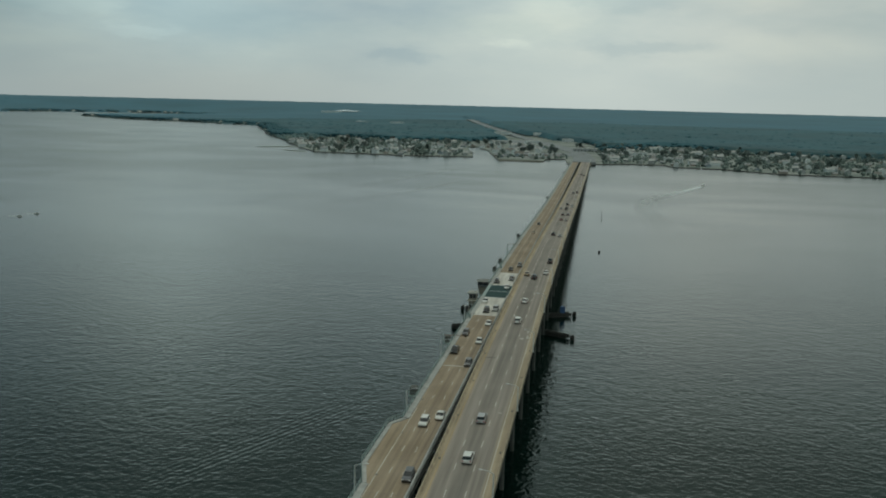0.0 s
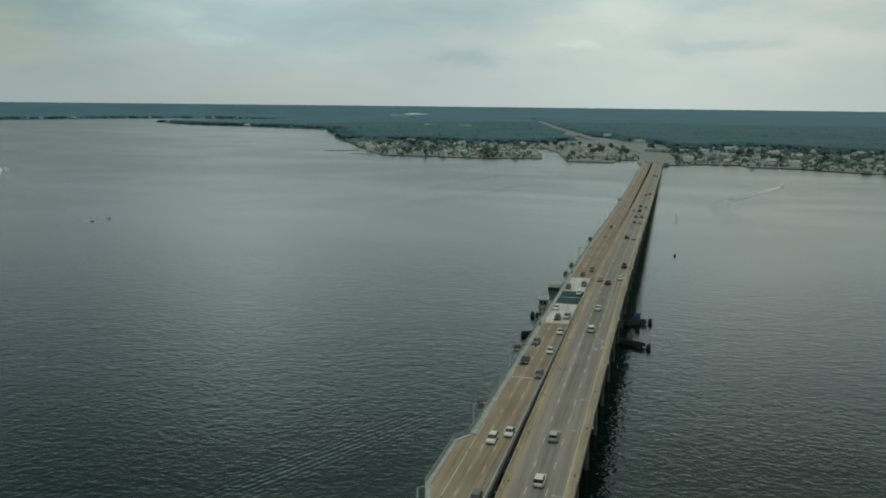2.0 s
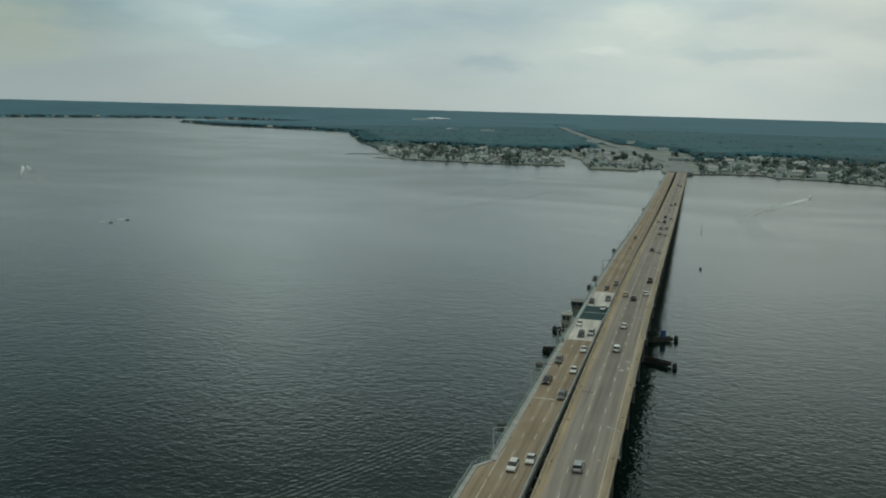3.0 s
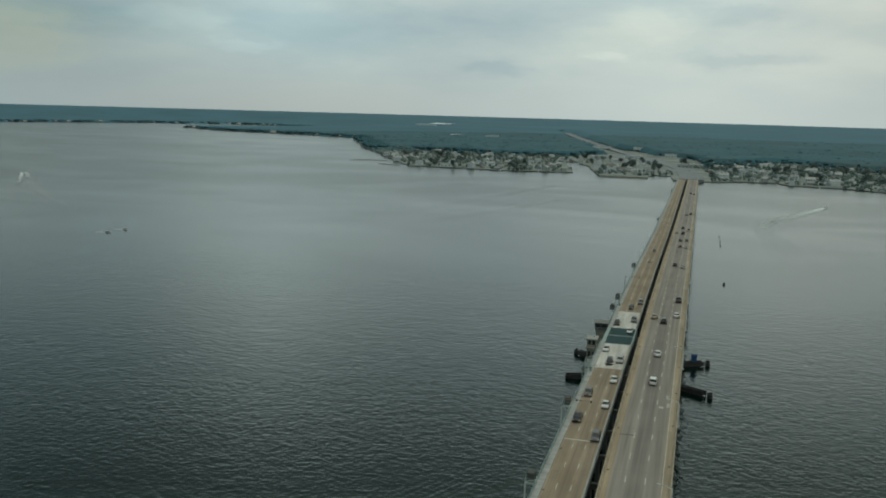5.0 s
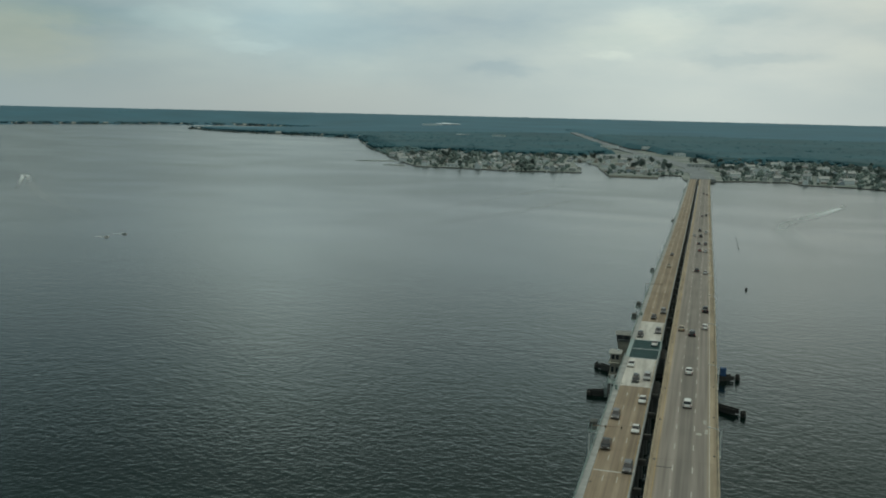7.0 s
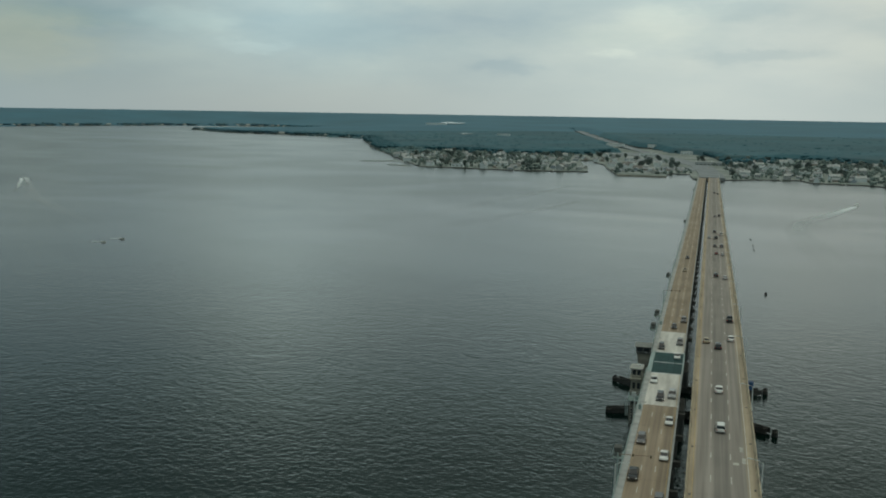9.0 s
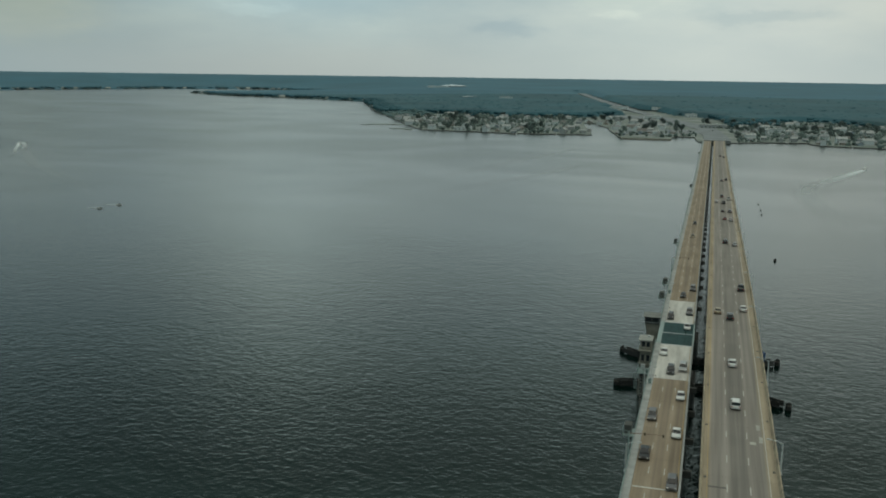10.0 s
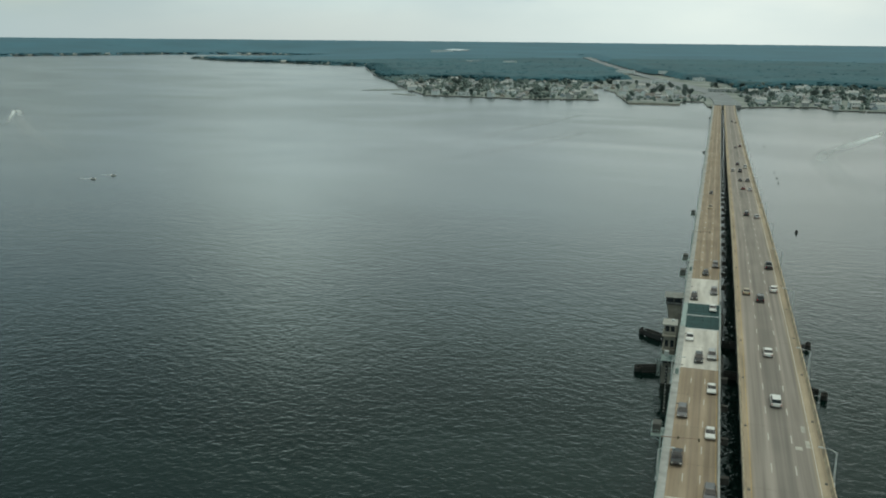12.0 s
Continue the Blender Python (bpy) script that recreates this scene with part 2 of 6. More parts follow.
def road_surface(name, colour, tracks, track_colour, stain, lanes=None):
    """Paving with darker worn bands along the wheel tracks, at the given places across the road and widths; lanes: edges and colour of another paving between the shoulders."""
    m = material(name, colour, 0.85, spread=0.17, scale=0.25, fine=3.0, bump=0.15, warm=stain, each=0.05, stretch=(1, 0.25, 1))
    n, l = m.node_tree.nodes, m.node_tree.links
    b = n["Principled BSDF"]
    source = b.inputs["Base Color"].links[0].from_socket
    tc, cutx = n.new("ShaderNodeTexCoord"), n.new("ShaderNodeSeparateXYZ")
    l.new(tc.outputs["Object"], cutx.inputs[0])
    # long streaks that traffic and rain draw along the road
    along_map, streak, drawn = n.new("ShaderNodeMapping"), n.new("ShaderNodeTexNoise"), n.new("ShaderNodeMapRange")
    along_map.inputs["Scale"].default_value = (1.6, 0.018, 1)
    streak.inputs["Scale"].default_value, streak.inputs["Detail"].default_value = 1.0, 4
    l.new(tc.outputs["Object"], along_map.inputs[0]), l.new(along_map.outputs[0], streak.inputs["Vector"])
    drawn.inputs["From Min"].default_value, drawn.inputs["From Max"].default_value = 0.3, 0.7
    drawn.inputs["To Min"].default_value, drawn.inputs["To Max"].default_value = 0.76, 1.16
    l.new(streak.outputs["Fac"], drawn.inputs[0])
    if lanes:
        x0, x1, lane_colour = lanes
        mid, off, band, lay = n.new("ShaderNodeMath"), n.new("ShaderNodeMath"), n.new("ShaderNodeMapRange"), n.new("ShaderNodeMix")
        mid.operation, mid.inputs[1].default_value = "SUBTRACT", (x0 + x1) / 2
        off.operation = "ABSOLUTE"
        l.new(cutx.outputs[0], mid.inputs[0]), l.new(mid.outputs[0], off.inputs[0])
        band.interpolation_type = "SMOOTHSTEP"
        band.inputs["From Min"].default_value, band.inputs["From Max"].default_value = (x1 - x0) / 2 - 0.55, (x1 - x0) / 2 + 0.45
        band.inputs["To Min"].default_value, band.inputs["To Max"].default_value = 0.92, 0.0
        l.new(off.outputs[0], band.inputs[0])
        lay.data_type = "RGBA"
        lay.inputs[7].default_value = (*lane_colour, 1)
        l.new(band.outputs[0], lay.inputs[0]), l.new(source, lay.inputs[6])
        source = lay.outputs[2]
    wob = n.new("ShaderNodeTexNoise")
    wob.inputs["Scale"].default_value = 0.06
    l.new(tc.outputs["Object"], wob.inputs["Vector"])
    total = None
    for x, w, k in tracks:
        a = n.new("ShaderNodeMath")
        a.operation, a.inputs[1].default_value = "SUBTRACT", x
        l.new(cutx.outputs[0], a.inputs[0])
        c = n.new("ShaderNodeMath")
        c.operation = "ABSOLUTE"
        l.new(a.outputs[0], c.inputs[0])
        q = n.new("ShaderNodeMapRange")
        q.interpolation_type = "SMOOTHSTEP"
        q.inputs["From Min"].default_value, q.inputs["From Max"].default_value = w * 0.26, w * 0.64
        q.inputs["To Min"].default_value, q.inputs["To Max"].default_value = k, 0
        l.new(c.outputs[0], q.inputs[0])
        if total is None:
            total = q.outputs[0]
        else:
            s = n.new("ShaderNodeMath")
            s.operation = "MAXIMUM"
            l.new(total, s.inputs[0]), l.new(q.outputs[0], s.inputs[1])
            total = s.outputs[0]
    fade = n.new("ShaderNodeMapRange")
    fade.inputs["From Min"].default_value, fade.inputs["From Max"].default_value = 0.3, 0.6
    fade.inputs["To Min"].default_value = 0.6
    l.new(wob.outputs["Fac"], fade.inputs[0])
    f = n.new("ShaderNodeMath")
    f.operation = "MULTIPLY"
    l.new(total, f.inputs[0]), l.new(fade.outputs[0], f.inputs[1])
    mix = n.new("ShaderNodeMix")
    mix.data_type = "RGBA"
    mix.inputs[7].default_value = (*track_colour, 1)
    l.new(f.outputs[0], mix.inputs[0]), l.new(source, mix.inputs[6])
    tone = n.new("ShaderNodeHueSaturation")
    l.new(mix.outputs[2], tone.inputs["Color"]), l.new(drawn.outputs[0], tone.inputs["Value"]), l.new(tone.outputs[0], b.inputs["Base Color"])
    return m


CONCRETE = material("weathered_concrete", (0.33, 0.31, 0.26), 0.9, scale=0.3, fine=4, each=0.06)
PARAPET = material("stained_parapet_concrete", (0.43, 0.355, 0.245), 0.9, scale=0.5, fine=5, warm=(0.27, 0.225, 0.17), each=0.06)
WALKWAY = material("pale_walkway_concrete", (0.41, 0.42, 0.405), 0.9, scale=0.4, fine=5, each=0.05)
# on piers and girders this dark colour holds the shade under the decks
DARK_CONCRETE = material("dark_and_shaded_concrete", (0.085, 0.088, 0.08), 0.8, scale=0.3, fine=3)
NEW_SLAB = material("pale_approach_concrete", (0.64, 0.62, 0.57), 0.85, scale=0.35, fine=3, warm=(0.46, 0.44, 0.40), each=0.04, stretch=(1.5, 0.2, 1))
RIGHT_ROAD = road_surface("grey_worn_paving", (0.40, 0.325, 0.23), [(8.25, 3.6, 0.85), (4.95, 2.2, 0.45), (11.6, 2.4, 0.50)], (0.188, 0.170, 0.150), (0.31, 0.255, 0.182), (3.45, 12.95, (0.325, 0.286, 0.254)))
LEFT_ROAD = road_surface("brown_worn_paving", (0.375, 0.30, 0.218), [(-8.1, 1.7, 0.4), (-5.5, 2.0, 0.6), (-2.6, 2.0, 0.5)], (0.19, 0.147, 0.108), (0.285, 0.22, 0.148))
WHITE_PAINT = material("worn_white_paint", (0.60, 0.58, 0.52), 0.7, scale=1.5, fine=12)
YELLOW_PAINT = material("worn_yellow_paint", (0.48, 0.33, 0.13), 0.7, scale=1.5, fine=12)
ROAD_JOINT = material("worn_road_joint", (0.205, 0.18, 0.145), 0.9, scale=2, fine=10)
JOINT = material("dark_joint_filler", (0.13, 0.122, 0.112), 0.9, scale=2, fine=10)
GRATING = material("green_steel_grating", (0.022, 0.070, 0.072), 0.8, 0.0, scale=0.6, fine=9)
TEAL_STEEL = material("teal_painted_steel", (0.30, 0.385, 0.365), 0.5, 0.1, scale=0.8, fine=6)
PALE_STEEL = material("pale_galvanised_steel", (0.60, 0.63, 0.62), 0.5, 0.1, scale=1, fine=8)
RUST_STEEL = material("rust_stained_steel", (0.30, 0.21, 0.15), 0.7, 0.1, scale=1, fine=8)
TIMBER = material("creosoted_timber", (0.036, 0.037, 0.034), 0.85, scale=0.8, fine=6, each=0.25)
BLUE_SHEET = material("blue_tarpaulin", (0.035, 0.105, 0.25), 0.6, scale=0.8, fine=5)
ROOF_GREY = material("grey_roof_felt", (0.24, 0.245, 0.23), 0.9, scale=0.6, fine=5)
HOUSE_WALL = material("grey_rendered_wall", (0.23, 0.245, 0.225), 0.9, scale=0.6, fine=5)
GLASS = material("dark_window_glass", (0.02, 0.025, 0.03), 0.08, spread=0.1, bump=0)
RUBBER = material("black_rubber", (0.02, 0.02, 0.02), 0.9, bump=0)
CHROME = material("bright_metal", (0.55, 0.55, 0.55), 0.3, 0.9, bump=0)
LAMP_WHITE = material("clear_headlamp", (0.75, 0.75, 0.72), 0.2, bump=0)
LAMP_RED = material("red_lamp_lens", (0.35, 0.02, 0.02), 0.3, bump=0)
SIGNAL = material("dark_signal_housing", (0.12, 0.10, 0.06), 0.5, bump=0)
# leaf colour lightened to stand for haze over the town
FOLIAGE = material("hazed_mixed_leaves", (0.16, 0.21, 0.195), 0.7, spread=0.3, scale=0.5, fine=3, each=0.35, bump=0)
# one pine in three tiers, bluer and paler with distance: haze put into the colour
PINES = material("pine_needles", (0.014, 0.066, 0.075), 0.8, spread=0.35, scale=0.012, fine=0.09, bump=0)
FAR_PINES = material("hazed_pine_needles", (0.021, 0.096, 0.121), 0.8, spread=0.28, scale=0.005, fine=0.03, bump=0)
SKYLINE = material("paler_hazed_pine_needles", (0.043, 0.140, 0.190), 0.8, spread=0.16, scale=0.003, fine=0.01, bump=0)
# fringe crowns painted paler than the woods to offset their shaded sides
PALE_FRINGE = material("lightened_fringe_pines", (0.105, 0.180, 0.185), 0.85, spread=0.25, scale=0.01, fine=0.08, bump=0)
BARK = material("grey_bark", (0.12, 0.10, 0.08), 0.9)
LAND = material("sandy_grass_ground", (0.255, 0.272, 0.252), 0.95, spread=0.3, scale=0.02, fine=0.15, warm=(0.13, 0.16, 0.14), bump=0.1)
ASPHALT = material("grey_asphalt", (0.235, 0.255, 0.265), 0.9, scale=0.05, fine=1)


def water_surface():
    m = bpy.data.materials.new("bay_water")
    m.use_nodes = True
    n, l = m.node_tree.nodes, m.node_tree.links
    b = n["Principled BSDF"]
    b.inputs["Base Color"].default_value = (0.001, 0.0085, 0.0066, 1)
    b.inputs["IOR"].default_value = 1.333
    b.inputs["Specular Tint"].default_value = (0.85, 1.0, 0.955, 1)
    tc = n.new("ShaderNodeTexCoord")

    def waves(scale, turn, stretch, detail, distort=0.6):
        mp, ns = n.new("ShaderNodeMapping"), n.new("ShaderNodeTexNoise")
        mp.inputs["Rotation"].default_value = (0, 0, radians(turn))
        mp.inputs["Scale"].default_value = stretch
        ns.inputs["Scale"].default_value, ns.inputs["Detail"].default_value, ns.inputs["Distortion"].default_value = scale, detail, distort
        l.new(tc.outputs["Object"], mp.inputs[0]), l.new(mp.outputs[0], ns.inputs["Vector"])
        return ns.outputs["Fac"]

    # waves flattened with distance, so far water looks bright and smooth from the camera
    where, flatten = n.new("ShaderNodeSeparateXYZ"), n.new("ShaderNodeMapRange")
    l.new(tc.outputs["Object"], where.inputs[0]), l.new(where.outputs[1], flatten.inputs[0])
    flatten.interpolation_type = "SMOOTHSTEP"
    flatten.inputs["From Min"].default_value, flatten.inputs["From Max"].default_value = -190.0, 420.0
    flatten.inputs["To Min"].default_value, flatten.inputs["To Max"].default_value = 1.0, 0.30
    # gusts: rougher and smoother patches some tens of metres across
    gust, ruffle = n.new("ShaderNodeMapRange"), n.new("ShaderNodeMath")
    gust.inputs["From Min"].default_value, gust.inputs["From Max"].default_value = 0.35, 0.65
    gust.inputs["To Min"].default_value, gust.inputs["To Max"].default_value = 0.80, 1.08
    l.new(waves(0.011, 35, (0.5, 1, 1), 3, 0.8), gust.inputs[0])
    ruffle.operation = "MULTIPLY"
    l.new(flatten.outputs[0], ruffle.inputs[0]), l.new(gust.outputs[0], ruffle.inputs[1])
    h = None
    for tex, dist in ((waves(0.05, 18, (0.7, 1, 1), 2), 0.11), (waves(0.21, -20, (0.8, 1, 1), 2), 0.15), (waves(0.50, 26, (0.85, 1, 1), 2), 0.195), (waves(1.05, -18, (0.9, 1, 1), 2), 0.06)):
        bp = n.new("ShaderNodeBump")
        bp.inputs["Distance"].default_value = dist
        l.new(ruffle.outputs[0], bp.inputs["Strength"])
        l.new(tex, bp.inputs["Height"])
        if h is not None:
            l.new(h, bp.inputs["Normal"])
        h = bp.outputs[0]
    # a passing boat's wash: a few parallel ridges along a line on the open bay
    def sums(op, a, k=None):
        q = n.new("ShaderNodeMath")
        q.operation = op
        for slot, v in enumerate((a, k)):
            if isinstance(v, (int, float)):
                q.inputs[slot].default_value = v
            elif v is not None:
                l.new(v, q.inputs[slot])
        return q.outputs[0]

    ax, ay, ux, uy = -45.0, -122.0, 0.433, 0.901
    dx, dy = sums("SUBTRACT", where.outputs[0], ax), sums("SUBTRACT", where.outputs[1], ay)
    run = sums("ADD", sums("MULTIPLY", dx, ux), sums("MULTIPLY", dy, uy))
    off = sums("SUBTRACT", sums("MULTIPLY", dx, uy), sums("MULTIPLY", dy, ux))
    near = sums("ADD", sums("POWER", sums("ABSOLUTE", sums("DIVIDE", off, 6.5)), 2.0), sums("POWER", sums("ABSOLUTE", sums("DIVIDE", run, 42.0)), 4.0))
    ridge = sums("MULTIPLY", sums("SINE", sums("MULTIPLY", off, 3.3)), sums("EXPONENT", sums("MULTIPLY", near, -1.0)))
    wash = n.new("ShaderNodeBump")
    wash.inputs["Distance"].default_value = 0.020
    l.new(ridge, wash.inputs["Height"]), l.new(h, wash.inputs["Normal"])
    l.new(wash.outputs[0], b.inputs["Normal"])
    # far water's base colour lightened towards the shore for sky reflection it lacks
    sky_lift, body = n.new("ShaderNodeMapRange"), n.new("ShaderNodeMix")
    sky_lift.interpolation_type = "SMOOTHSTEP"
    sky_lift.inputs["From Min"].default_value, sky_lift.inputs["From Max"].default_value = 150.0, 900.0
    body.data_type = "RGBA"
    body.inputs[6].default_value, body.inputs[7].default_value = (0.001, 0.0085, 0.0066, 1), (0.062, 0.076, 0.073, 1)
    l.new(where.outputs[1], sky_lift.inputs[0]), l.new(sky_lift.outputs[0], body.inputs[0])
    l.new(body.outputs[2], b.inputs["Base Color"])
    # slicks and gusts change the gloss over tens of metres
    r = n.new("ShaderNodeMapRange")
    r.inputs["From Min"].default_value, r.inputs["From Max"].default_value = 0.35, 0.65
    r.inputs["To Min"].default_value, r.inputs["To Max"].default_value = 0.07, 0.12
    l.new(waves(0.006, 60, (0.6, 1, 1), 4, 1.2), r.inputs[0])
    fine_ripple = n.new("ShaderNodeMapRange")
    fine_ripple.inputs["From Min"].default_value, fine_ripple.inputs["From Max"].default_value = 50.0, 700.0
    fine_ripple.inputs["To Min"].default_value, fine_ripple.inputs["To Max"].default_value = 0.0, 0.15
    l.new(where.outputs[1], fine_ripple.inputs[0])
    both = n.new("ShaderNodeMath")
    l.new(r.outputs[0], both.inputs[0]), l.new(fine_ripple.outputs[0], both.inputs[1])
    l.new(both.outputs[0], b.inputs["Roughness"])
    return m


WATER = water_surface()

# ---- building helpers ----


def part(name, bm, mat, parent=None, label="", smooth=False):
    """Links a bmesh as one mesh object, under a thing or part where one is given."""
    me = bpy.data.meshes.new(name)
    bm.to_mesh(me)
    bm.free()
    me.materials.append(mat)
    if smooth:
        me.polygons.foreach_set("use_smooth", [True] * len(me.polygons))
    ob = new(name, me)
    if parent is not None:
        ob.parent = parent
    if label:
        ob["label"] = label
    return ob


def thing(name, m, label, category, group="", kind=""):
    ob = new(name)
    ob.empty_display_size = 0.5
    ob.matrix_basis = m
    return tagged(ob, label, category, group, kind)


def hexa(bm, c):
    """A six-sided block from its four lower and four upper corners."""
    v = [bm.verts.new(p) for p in c]
    for f in ((3, 2, 1, 0), (4, 5, 6, 7), (0, 1, 5, 4), (1, 2, 6, 5), (2, 3, 7, 6), (3, 0, 4, 7)):
        bm.faces.new([v[i] for i in f])
    return v


def box(bm, x0, x1, y0, y1, z0, z1):
    return hexa(bm, [(x0, y0, z0), (x1, y0, z0), (x1, y1, z0), (x0, y1, z0), (x0, y0, z1), (x1, y0, z1), (x1, y1, z1), (x0, y1, z1)])


def ramp_box(bm, x0, x1, y0, y1, za, zb, low, high):
    """A block along the road that follows its slope: za, zb are the road's heights at the ends."""
    return hexa(bm, [(x0, y0, za + low), (x1, y0, za + low), (x1, y1, zb + low), (x0, y1, zb + low),
                     (x0, y0, za + high), (x1, y0, za + high), (x1, y1, zb + high), (x0, y1, zb + high)])


def prism(bm, profile, y0, y1, za=0.0, zb=0.0):
    a = [bm.verts.new((x, y0, z + za)) for x, z in profile]
    b = [bm.verts.new((x, y1, z + zb)) for x, z in profile]
    k = len(profile)
    for i in range(k):
        j = (i + 1) % k
        bm.faces.new((a[i], a[j], b[j], b[i]))
    bm.faces.new(a[::-1]), bm.faces.new(b)
    bmesh.ops.recalc_face_normals(bm, faces=bm.faces)


def rod(bm, p, q, r0, r1=None, sides=8):
    p, q = Vector(p), Vector(q)
    r1 = r0 if r1 is None else r1
    d = (q - p).normalized()
    u = d.orthogonal().normalized()
    w = d.cross(u)
    ends = []
    for c, r in ((p, r0), (q, r1)):
        ends.append([bm.verts.new(c + (u * math.cos(2 * math.pi * i / sides) + w * math.sin(2 * math.pi * i / sides)) * r) for i in range(sides)])
    for i in range(sides):
        j = (i + 1) % sides
        bm.faces.new((ends[0][i], ends[0][j], ends[1][j], ends[1][i]))
    bm.faces.new(ends[0][::-1]), bm.faces.new(ends[1])


def one_box(name, mat, parent, x0, x1, y0, y1, z0, z1, label="", bevel=0.0):
    bm = bmesh.new()
    box(bm, x0, x1, y0, y1, z0, z1)
    if bevel:
        bmesh.ops.bevel(bm, geom=list(bm.edges), offset=bevel, segments=1, affect="EDGES")
    return part(name, bm, mat, parent, label)


# ---- heights of the two roadways along the bridge ----


DECK_Y = [-420, -200, -150, -100, -50, 0, 50, 100, 150, 200, 300, 400, 550, 750, 1000]
RIGHT_Z = [7.5, 14.6, 16.2, 17.7, 18.6, 18.9, 18.7, 17.8, 16.6, 15.3, 12.5, 10.3, 8.4, 4.6, 4.5]
LEFT_Z = [9.5, 12.0, 12.1, 12.2, 12.4, 12.4, 12.4, 12.1, 11.4, 10.6, 8.2, 6.6, 5.6, 4.5, 4.1]


def soft_height(zs, y):
    """The road's height, with the bends eased over some sixty metres."""
    return float(np.mean(np.interp([y + d for d in range(-32, 33, 8)], DECK_Y, zs)))


RIGHT_KEYS = [soft_height(RIGHT_Z, -440 + 10 * i) for i in range(160)]
LEFT_KEYS = [soft_height(LEFT_Z, -440 + 10 * i) for i in range(160)]


def along(keys, y):
    s = (y + 440) / 10
    i = max(0, min(len(keys) - 2, int(s)))
    return keys[i] + (keys[i + 1] - keys[i]) * (s - i)


def zr(y):
    return along(RIGHT_KEYS, y)


def zl(y):
    return along(LEFT_KEYS, y)


BRIDGE_START, BRIDGE_END = -420.0, 964.0

# ---- water ----
bm = bmesh.new()
for x0, x1, y0, y1 in ((-5200, 5200, -3000, 5200),):
    v = [bm.verts.new(p) for p in ((x0, y0, 0), (x1, y0, 0), (x1, y1, 0), (x0, y1, 0))]
    bm.faces.new(v)
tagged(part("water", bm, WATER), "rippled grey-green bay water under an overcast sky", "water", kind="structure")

# ---- land: plan of the shore, from the far west bank to the east ----
SHORE = [(-3538, 1317), (-2780, 1975), (-2457, 2531), (-2315, 2915), (-2224, 3188), (-1870, 3461), (-1496, 3188), (-1779, 2672), (-1516, 2450), (-1284, 2379), (-1056, 2278), (-955, 2227), (-829, 1924), (-652, 1530), (-551, 1328), (-475, 1176), (-409, 1050), (-329, 1045), (-268, 1034), (-162, 1057), (-217, 1368), (-192, 1378), (-142, 1135), (-117, 1008), (-53, 1014), (-47, 1077), (-24, 1075), (-17, 980), (19, 980), (63, 1012), (118, 1029), (129, 982), (192, 972), (258, 918), (384, 916), (627, 883), (1112, 913), (1921, 711)]
HUB = Vector((0, -250))


def shore_samples():
    pts = []
    for (a, b), (c, d) in zip(SHORE, SHORE[1:]):
        k = max(2, int(math.hypot(c - a, d - b) / 45))
        for i in range(k):
            t = i / k
            p = Vector((a + (c - a) * t, b + (d - b) * t))
            w = noise.noise_vector(Vector((p.x * 0.02, p.y * 0.02, 0))) * min(9.0, 2.5 + p.length * 0.004)
            pts.append(p + Vector((w.x, w.y)) * (0 if i == 0 else 1))
    return pts


EDGE = shore_samples()


EDGE_RING = [(p.x, p.y) for p in EDGE] + [(6000, 600), (6000, 6000), (-6000, 6000), (-6000, 1200)]
RING = np.array(EDGE_RING)
EDGE_XY = np.array([(p.x, p.y) for p in EDGE])


def on_land(xy):
    """The same for many places at once."""
    hit = np.zeros(len(xy), bool)
    for i in range(len(RING)):
        (x0, y0), (x1, y1) = RING[i - 1], RING[i]
        if y0 == y1:
            continue
        cross = ((y0 > xy[:, 1]) != (y1 > xy[:, 1])) & (xy[:, 0] < (x1 - x0) * (xy[:, 1] - y0) / (y1 - y0) + x0)
        hit ^= cross
    return hit


def inland_of(xy):
    best = np.full(len(xy), 1e9)
    for p in EDGE_XY[::2]:
        best = np.minimum(best, (xy[:, 0] - p[0]) ** 2 + (xy[:, 1] - p[1]) ** 2)
    return np.sqrt(best)


def heights(xy):
    r = np.hypot(xy[:, 0] - HUB.x, xy[:, 1] - HUB.y)
    t = np.maximum(0, (r - 1900) / 3000)
    k = np.minimum(1, inland_of(xy) / 700)
    return 1.2 + 49 * t ** 1.25 * k * k * (3 - 2 * k)


# the highway behind the bridges runs inland and bends to the west
HIGHWAY = [(6.5, 962), (4, 1090), (-8, 1268), (-60, 1500), (-152, 1845), (-295, 2380), (-445, 2985)]


def highway_gap(xy):
    best = np.full(len(xy), 1e9)
    for (a, b), (c, d) in zip(HIGHWAY, HIGHWAY[1:]):
        t = np.clip(((xy[:, 0] - a) * (c - a) + (xy[:, 1] - b) * (d - b)) / ((c - a) ** 2 + (d - b) ** 2), 0, 1)
        best = np.minimum(best, np.hypot(xy[:, 0] - a - (c - a) * t, xy[:, 1] - b - (d - b) * t))
    return best


# the land's top: the flat shore plain with its bank, then the country behind as a second sheet of the same ground,
# raised to meet the skyline in the camera's view
outline = [Vector(p) for p in EDGE_RING]
flat_pts, _, flat_faces, *_ = geometry.delaunay_2d_cdt(outline, [], [list(range(len(outline)))], 1, 0.01)
bm = bmesh.new()
top = [bm.verts.new((p.x, p.y, 1.2)) for p in flat_pts]
for f in flat_faces:
    bm.faces.new([top[i] for i in f])
for p, q in zip(EDGE, EDGE[1:]):
    bm.faces.new([bm.verts.new(c) for c in ((p.x, p.y, 1.2), (p.x, p.y, -1.0), (q.x, q.y, -1.0), (q.x, q.y, 1.2))])
BULKHEAD = material("dark_timber_bulkhead", (0.085, 0.088, 0.08), 0.9, scale=0.1, fine=0.8)
bank_from = len(flat_faces)
land = part("ground", bm, LAND)
land.data.materials.append(BULKHEAD)
